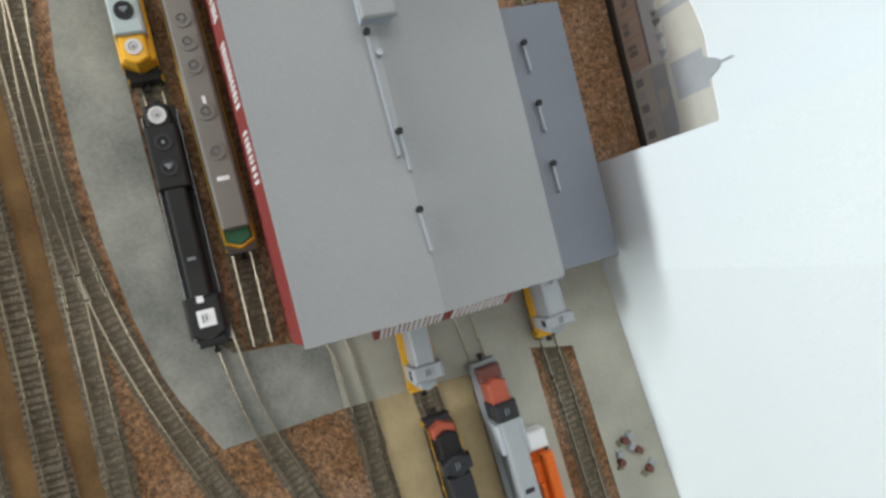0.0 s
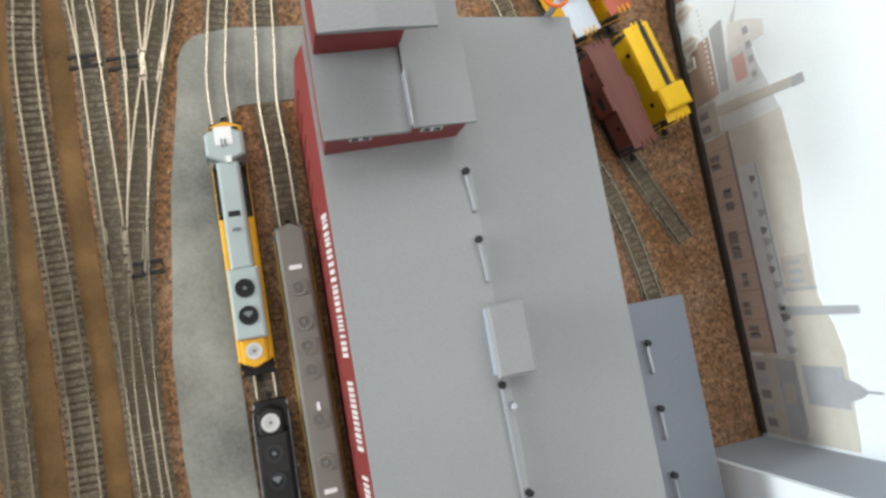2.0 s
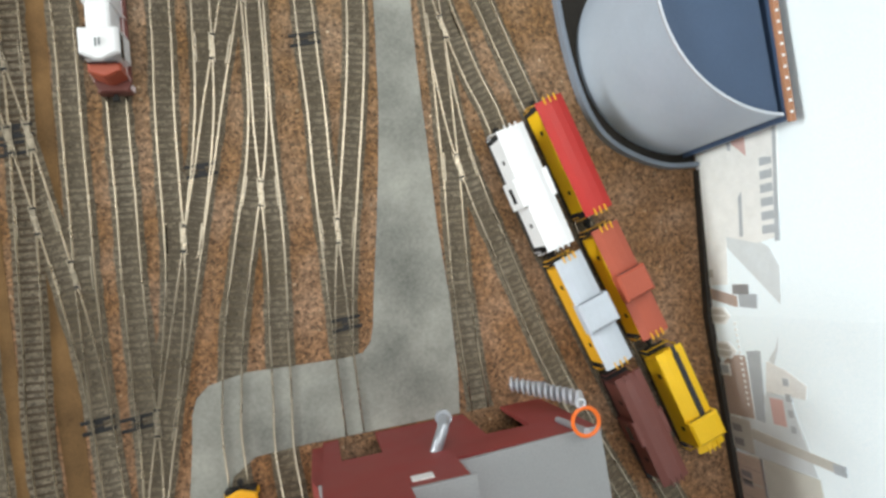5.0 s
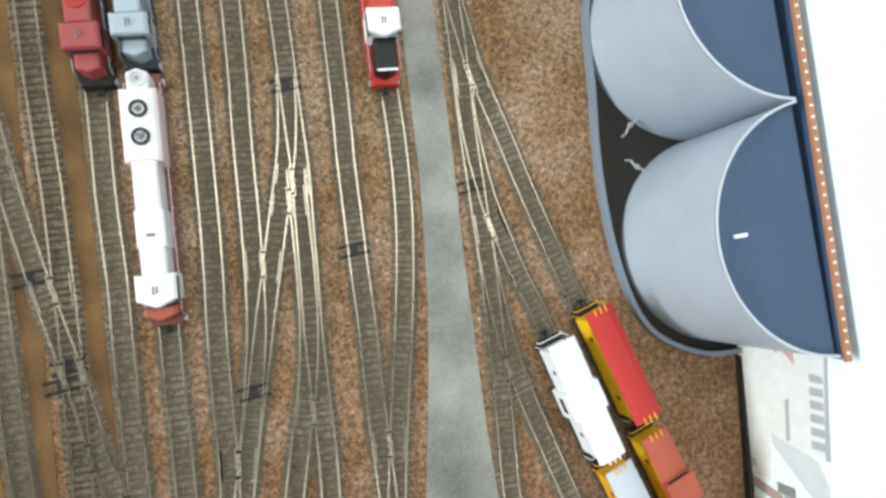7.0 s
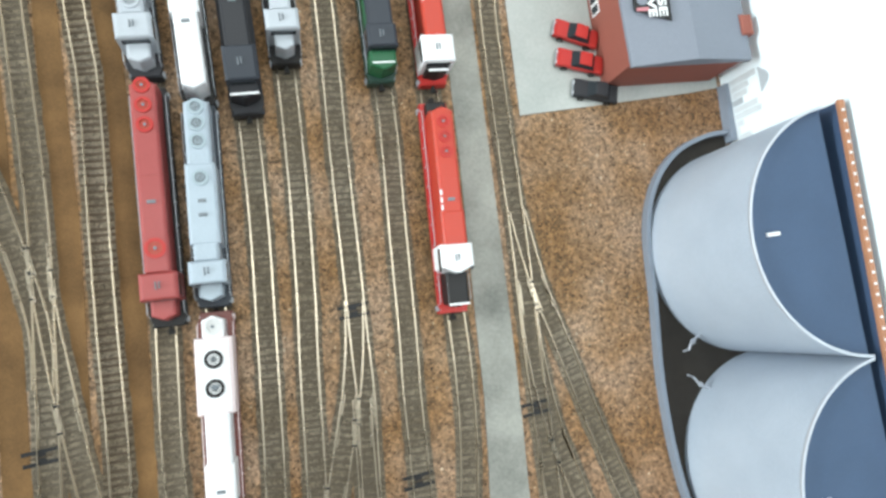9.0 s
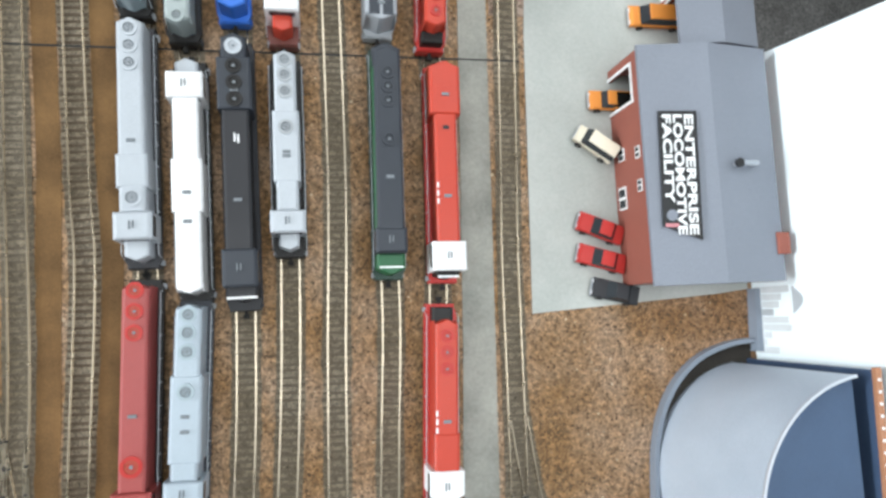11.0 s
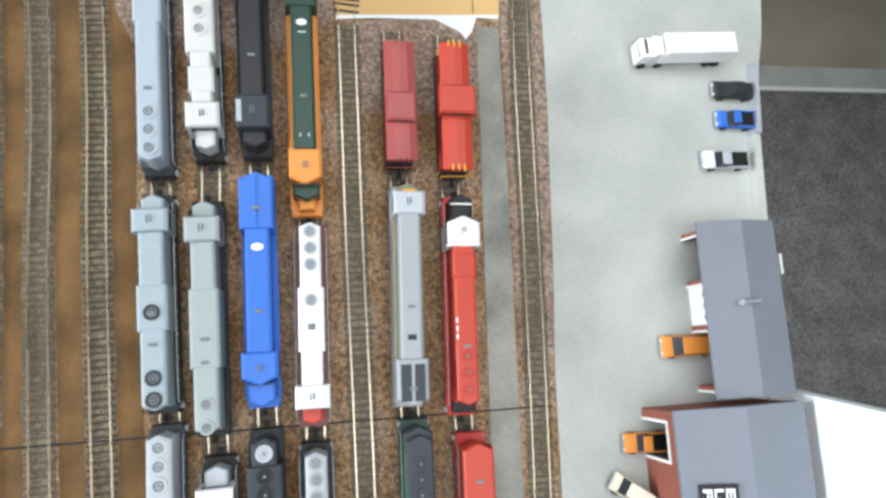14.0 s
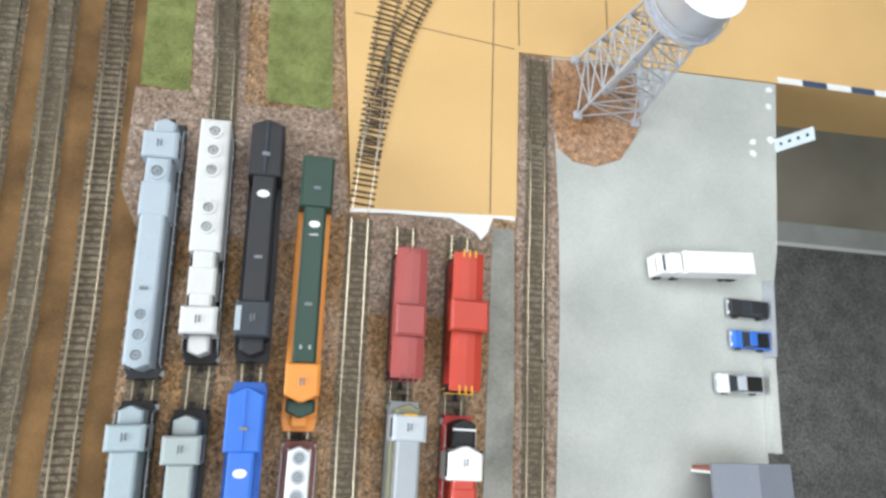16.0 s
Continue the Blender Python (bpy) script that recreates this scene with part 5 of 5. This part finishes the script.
loco(133, 1560, -1.8, 222, "red diesel locomotive with white cab roof and three fans", [("nose", 0.015, 0.13, 22, 42, "blk", "n"), ("cab", 0.125, 0.26, 32, 53, "white", "n"), ("long_hood", 0.255, 0.945, 21, 50, "red", "s"), ("hood_box", 0.29, 0.40, 23, 51, "red", ""), ("end_platform", 0.93, 0.985, 22, 30, "blk", "")],
     [(0.74, 4.8, "crimson", "rust"), (0.81, 4.8, "crimson", "rust"), (0.88, 4.8, "crimson", "rust")], deck="crimson", trim="ltgrey", marks=[("patch", 0.06, 0, 22, 1.6, "white"), ("lettering_bar", 0.585, -9.2, 1.6, 5, "white"), ("lettering_bar", 0.620, -9.2, 1.6, 5, "white"), ("lettering_bar", 0.655, -9.2, 1.6, 5, "white")])

# ---- locomotives beside the shed ----
loco(-56, 286, -0.2, 236, "pale grey-green diesel locomotive with yellow ends and side sills", [("end_platform", 0.0, 0.05, 30, 21, "yellow", "n"), ("nose", 0.03, 0.09, 27, 38, "yellow", "n"), ("cab", 0.06, 0.20, 33, 52, "minty", "ns"), ("long_hood", 0.195, 0.60, 19, 49, "minty", ""), ("side_sill", 0.40, 0.965, 30, 34, "yellow", "s"), ("radiator_housing", 0.60, 0.86, 26, 51, "minty", ""), ("end_hood", 0.855, 0.965, 22, 46, "yellow", "s")],
     [(0.675, 7, "blk", "blk"), (0.775, 7, "blk", "blk"), (0.905, 6, "pale", "pale")], deck="blk", trim="yellow", marks=[("patch", 0.10, 0, 15, 16, "white"), ("patch", 0.19, 2, 5, 6, "white"), ("patch", 0.395, 0, 10, 5, "blk")])
loco(-53, 30, -0.8, 228, "black diesel locomotive with white roof hatch", [("end_hood", 0.015, 0.12, 21, 46, "blk", "n"), ("radiator_housing", 0.11, 0.36, 27, 50, "blk", ""), ("long_hood", 0.355, 0.80, 18, 48, "blk", ""), ("cab", 0.79, 0.965, 32, 52, "blk", "s")],
     [(0.07, 6.5, "pale", "pale"), (0.18, 6.4, "char", "blk"), (0.28, 6.4, "char", "blk")], deck="blk", trim="ltgrey", marks=[("patch", 0.875, 1, 15, 15, "white"), ("patch", 0.80, -1, 6, 6, "white")])
loco(-11, 147, 0.2, 304, "long taupe streamlined diesel locomotive with green and yellow nose", [("car_body", 0.01, 0.93, 25, 49, "taupe", "n"), ("side_sill", 0.10, 0.93, 29, 28, "olive", ""), ("nose_band", 0.905, 0.99, 27.5, 37.5, "yellow", "s"), ("nose", 0.925, 0.98, 24, 40, "dkgreen", "s")],
     [(0.20, 6.4, "taupe", "taupe"), (0.30, 6.4, "taupe", "taupe"), (0.37, 6.4, "taupe", "taupe"), (0.44, 6.4, "taupe", "taupe"), (0.58, 6.4, "taupe", "taupe"), (0.70, 6.4, "taupe", "taupe")], deck="taupe", trim="yellow", marks=[("patch", 0.14, 0, 11, 4, "white"), ("patch", 0.78, 0, 11, 4, "white"), ("patch", 0.545, 1, 3, 8, "white")])


# ---- cabooses and freight cars ----
def caboose(x, y, rot, L, label, roof, side, cupola=None, deck="blk", wd=31, cab_w=None, zr=46, trim="yellow", walk_col=None, seams=6, bay=0):
    t = thing("caboose", x, y, 3.5, rot, label, "caboose", "cabooses on the sidings")
    e = L / 2
    part("frame", Shape().box(-15, 15, -e + 1, e - 1, 9, 12), P[deck], t)
    bogies(t, L, 2, 0.30)
    couplers(t, L, 7)
    part("body", Shape().box(-wd / 2 + 1, wd / 2 - 1, -e + 9, e - 9, 12, zr - 4), P[side], t)
    rf = Shape().loft([[(-wd / 2, yy, zr - 4), (-wd / 2, yy, zr - 3), (-wd / 4, yy, zr - 0.6), (0, yy, zr), (wd / 4, yy, zr - 0.6), (wd / 2, yy, zr - 3), (wd / 2, yy, zr - 4)] for yy in (-e + 2, e - 2)])
    r = part("roof", rf, P[roof], t)
    for k in range(1, seams):
        yy = -e + 2 + (L - 4) * k / seams
        part("roof_seam", Shape().loft([[(-wd / 2, q, zr - 3.1), (-wd / 2, q, zr - 2.6), (0, q, zr + 0.5), (wd / 2, q, zr - 2.6), (wd / 2, q, zr - 3.1), (0, q, zr - 0.2)] for q in (yy - 0.4, yy + 0.4)]), P[roof], r)
    if walk_col:
        part("running_board", Shape().box(0.5, 6.5, -e * 0.4, e, zr - 0.4, zr + 1.0).box(-wd * 0.35, wd * 0.35, -e * 0.4 - 7, -e * 0.4, zr - 0.6, zr + 1.0), P[walk_col], r)
    if cupola:
        f, ln, cw, ch = cupola
        c = part("cupola", Shape().cbox(-cw / 2, cw / 2, f * L - ln / 2, f * L + ln / 2, zr - 4, zr + ch, 2.2), P[roof], t)
        for s in (-1, 1):
            part("cupola_window", Shape().box(-cw / 2 + 4, cw / 2 - 4, f * L + s * ln / 2 - 0.4, f * L + s * ln / 2 + 0.4, zr + 1.5, zr + ch - 3), GLASSD, c)
    for s in (-1, 1):
        for k in (-0.26, 0.26):
            part("side_window", Shape().box(s * (wd / 2 - 1) - 0.3, s * (wd / 2 - 1) + 0.3, k * L - 2.2, k * L + 2.2, 27, 33), P[deck], t)
        if bay:
            by = part("bay", Shape().cbox(min(s * (wd / 2 - 3), s * (wd / 2 + bay)), max(s * (wd / 2 - 3), s * (wd / 2 + bay)), -L * 0.11, L * 0.11, 13, zr - 2.2, 1.2), P[side], t, "projecting side bay")
            part("bay_window", Shape().box(min(s * (wd / 2 + bay), s * (wd / 2 + bay + 0.4)), max(s * (wd / 2 + bay), s * (wd / 2 + bay + 0.4)), -L * 0.06, L * 0.06, 25, 34), GLASSD, by)
        for q in (-e + 4, e - 4):
            part("grab_iron", Shape().tube([(s * (wd / 2 + 1.2), q, 14), (s * (wd / 2 + 1.2), q, 30)], 0.5, 5), P[trim], t)
        pl = part("end_railing", Shape().box(-14, 14, min(s * e, s * (e - 0.8)), max(s * e, s * (e - 0.8)), 22, 23).box(-14, -13, min(s * e, s * (e - 0.8)), max(s * e, s * (e - 0.8)), 12, 22).box(13, 14, min(s * e, s * (e - 0.8)), max(s * e, s * (e - 0.8)), 12, 22), P[trim], t, trim + " end railing")
        for q in (-6, 0, 6):
            part("roof_ladder", Shape().box(q - 0.6, q + 0.6, min(s * (e - 7), s * (e + 0.5)), max(s * (e - 7), s * (e + 0.5)), zr - 0.3, zr + 1.2), P[trim], pl)
    return t


caboose(80, 1766, -0.8, 130, "weathered dull red caboose with a low cupola", "maroon", "maroon", (-0.07, 30, 29, 7), trim="maroon", seams=2)
caboose(137, 1761, -1.3, 140, "bright red caboose with wide centre cupola and yellow end rails", "red", "crimson", (0.02, 30, 37, 10), trim="yellow", seams=8)
caboose(261, 640, 15.2, 132, "plain white boxcar-like caboose on the siding", "white", "white", None, wd=30, trim="white", zr=50, seams=3, bay=4)
caboose(307, 667, 16.5, 128, "caboose with red roof and yellow sides", "crimson", "lemon", None, wd=31, trim="yellow", zr=48, seams=1)
caboose(302, 511, 18, 124, "caboose with pale grey roof and orange-yellow sides", "palegrey", "yellow", (-0.02, 30, 35, 9), trim="yellow", seams=3)
caboose(346, 534, 17.5, 126, "caboose with rust red roof and yellow sides", "rust", "lemon", (-0.02, 28, 33, 9), trim="yellow", seams=3)
caboose(390, 406, 16, 114, "yellow caboose with a dark roof walk", "lemon", "lemon", (-0.28, 26, 34, 7), trim="lemon", walk_col="char", seams=4)
caboose(343, 386, 16.5, 122, "brown wooden-sided caboose on the siding", "brown", "brown", None, wd=30, trim="brown", zr=46, seams=4, bay=3.5)

# ---- stock before the shed doors ----
hood_unit(128, -108, -1, 150, "grey switcher with yellow railings in the shed door", "midgrey", "s", [(0.5, 5)], deck="yellow", trim="yellow", blister=None, hw=20)
hood_unit(273, -107, 2, 120, "grey and yellow switcher beside the annex", "midgrey", "s", [(0.5, 5)], deck="yellow", trim="yellow", blister=None, hw=20)
loco(135, -302, 2, 180, "dark weathered diesel locomotive with rusty end", [("end_platform", 0.02, 0.10, 24, 32, "rust", "n"), ("end_hood", 0.06, 0.22, 21, 42, "blk", "n"), ("cab", 0.18, 0.30, 30, 52, "char", "ns"), ("long_hood", 0.30, 0.97, 24, 48, "char", "")], [(0.5, 6, "char", "blk"), (0.62, 6, "char", "blk")], deck="char", trim="yellow")
loco(198, -272, 2.5, 200, "grey diesel locomotive with dark red nose", [("end_platform", 0.02, 0.10, 24, 30, "brown", ""), ("nose", 0.08, 0.22, 20, 42, "rust", "n"), ("cab", 0.20, 0.29, 24, 50, "char", ""), ("long_hood", 0.29, 0.97, 21, 48, "midgrey", ""), ("hood_box", 0.30, 0.46, 30, 44, "ltgrey", "")], [(0.80, 6, "slate", "slate")], deck="midgrey", trim="midgrey", marks=[("patch", 0.66, 0, 10, 5, "char")])


def crane_truck():
    t = thing("crane_truck", 232, -322, 1.3, 2, "bright orange crane truck with a white cab", "truck")
    part("chassis", Shape().cbox(-11, 11, -60, 58, 5, 10, 1), ORANGE, t)
    part("cab", Shape().cbox(-13, 10, 44, 64, 5, 26, 2.5), P["white"], t, "white cab")
    part("deck", Shape().cbox(-12, 12, -58, 30, 10, 22, 2), ORANGE, t)
    part("boom", Shape().cbox(-3, 9, -58, 40, 22, 34, 2), ORANGE, t)
    part("boom_side", Shape().cbox(-12, -7, -40, 10, 22, 30, 2), ORANGE, t)
    for s in (-1, 1):
        for yy in (-45, -30, 38):
            part("wheel", Shape().xcyl(s * 11 - 2, s * 11 + 2, yy, 5.5, 5.5, 14), BOGIE, t)


crane_truck()
for jx, jy, jr in ((338, -310, 20), (328, -332, 80), (352, -325, 140), (360, -350, 40), (300, -118, 30)):
    t = thing("scrap_pile", jx, jy, 1.3, jr, "small heap of rusty and grey parts on the apron", "scrap", "scrap on the apron")
    part("drum", Shape().cyl(0, 0, 0, 8, 4, 12), P["brown"], t, smooth=True)
    part("crate", Shape().cbox(5, 12, -4, 4, 0, 6, 0.6), P["midgrey"], t)
    part("lid", Shape().cbox(-9, -5, -3, 4, 0, 4, 0.5), P["olive"], t)


# ---- road vehicles ----
def car(x, y, rot, label, col, kind="car", L=52.0, wd=20.0):
    t = thing("toy_car" if kind == "car" else "toy_" + kind, x, y, 1.3, rot, label, "car" if kind == "car" else kind, "parked vehicles")
    e, h = L / 2, wd / 2
    prof = [(-e, 4), (-e, 9), (-e + 2, 10.5), (e - 3, 10), (e, 8), (e, 4)]
    s = Shape().loft([[(xx, yy, zz if zz < 9.2 or abs(xx) < h else zz - 1) for yy, zz in prof] for xx in (-h, -h * 0.86, h * 0.86, h)])
    part("body", s, P[col], t, smooth=False)
    if kind == "car":
        a, b, c, d = -e * 0.62, -e * 0.38, e * 0.12, e * 0.42
    elif kind == "van":
        a, b, c, d = -e * 0.97, -e * 0.92, e * 0.45, e * 0.66
    else:
        a, b, c, d = -e * 0.02, 0.0, e * 0.36, e * 0.52
    zt = 17 if kind == "car" else 21 if kind == "van" else 19
    cab = part("cabin", Shape().loft([[(-h * 0.9, a, 10), (h * 0.9, a, 10), (h * 0.9, d, 10), (-h * 0.9, d, 10)], [(-h * 0.74, b, zt), (h * 0.74, b, zt), (h * 0.74, c, zt), (-h * 0.74, c, zt)]]), GLASSD, t, "dark glazed cabin")
    part("roof_panel", Shape().cbox(-h * 0.76, h * 0.76, b - 0.3, c + 0.3, zt - 0.4, zt + 0.7, 0.4), P[col], cab)
    for sx in (-1, 1):
        part("headlight", Shape().box(sx * h * 0.6 - 1.6, sx * h * 0.6 + 1.6, e - 0.6, e + 0.3, 6, 8), P["white"], t)
        part("tail_light", Shape().box(sx * h * 0.6 - 1.6, sx * h * 0.6 + 1.6, -e - 0.3, -e + 0.6, 6, 8), P["red"], t)
        for sy in (-0.6, 0.62):
            w_ = part("wheel", Shape().xcyl(sx * h - 1.6, sx * h + 0.6, e * sy, 3.7, 3.7, 14), BOGIE, t)
            part("hub", Shape().xcyl(sx * h - 1.7, sx * h + 0.8, e * sy, 3.7, 1.8, 10), WHEEL, w_)
    part("bumper", Shape().box(-h * 0.9, h * 0.9, e - 0.2, e + 1.0, 4, 6), P["ltgrey"], t)
    part("bumper", Shape().box(-h * 0.9, h * 0.9, -e - 1.0, -e + 0.2, 4, 6), P["ltgrey"], t)
    if kind == "pickup":
        part("cargo_bed", Shape().box(-h + 1.5, h - 1.5, -e + 2, a - 1, 10.2, 10.8), BOGIE, t, "dark cargo bed")
        for sx in (-1, 1):
            part("bed_side", Shape().box(sx * (h - 0.8) - 0.7, sx * (h - 0.8) + 0.7, -e + 1, a, 10, 13.5), P[col], t)
    return t


car(306, 1266, 69, "red toy sedan parked by the brick wall", "crimson")
car(305, 1234, 74, "red toy coupe parked by the brick wall", "crimson", L=54)
car(318, 1199, 76, "black toy car parked by the brick wall", "char")
car(307, 1357, 56, "white toy station wagon in front of the facility", "cream", "van", L=48, wd=19)
car(330, 1405, 88, "orange toy tow truck in the facility door", "orange", "pickup", L=52)
car(392, 1503, 90, "orange-red toy truck parked under the open garage", "orange", "van", L=66, wd=23)
car(488, 1801, 88, "black toy car at the edge of the yard", "char")
car(486, 1764, 88, "blue toy pickup at the edge of the yard", "blue", "pickup", L=48)
flatbed = car(466, 1714, 90, "grey toy flatbed truck with a white front", "ltgrey", "pickup", L=58)
part("bonnet", Shape().cbox(-10.4, 10.4, 17, 29.4, 9, 13.5, 1.5), P["white"], flatbed, "white bonnet")


def semi():
    t = thing("toy_truck", 413, 1844, 1.3, 93, "white toy semi-trailer truck parked in the yard", "truck", "parked vehicles")
    t.scale = (0.9, 0.9, 0.9)
    tr = part("trailer", Shape().cbox(-14, 14, -72, 26, 13, 44, 1.2), P["white"], t)
    part("trailer_door", Shape().box(-13, 13, -72.5, -72, 15, 42), P["pale"], tr)
    part("cab", Shape().cbox(-13, 13, 32, 56, 5, 34, 3), P["white"], t)
    part("sleeper", Shape().cbox(-13, 13, 27, 40, 5, 40, 4), P["white"], t)
    part("windscreen", Shape().loft([[(xx, 49, 34.3), (xx, 52.5, 34.3), (xx, 56.4, 24), (xx, 55.8, 24)] for xx in (-10, 10)]), GLASSD, t)
    part("chassis", Shape().box(-8, 8, -70, 54, 7, 12), BOGIE, t)
    for s in (-1, 1):
        for yy in (-62, -50, 22, 46):
            part("wheel", Shape().xcyl(s * 12 - 2.5, s * 12 + 1, yy, 6, 6, 14), BOGIE, t)


semi()


# ---- single sleepers of the tracks that show them best ----
tie = mesh("sleeper", Shape().cbox(-13.4, 13.4, -1.25, 1.25, -0.85, 0, 0.2), SLEEPER)
for owner, tx, ty, tz, ta in SINGLE_TIES:
    ob = new("sleeper", tie)
    ob.parent = owner
    ob.matrix_basis = pose(tx * MM, ty * MM, tz * MM, 0, 0, ta)
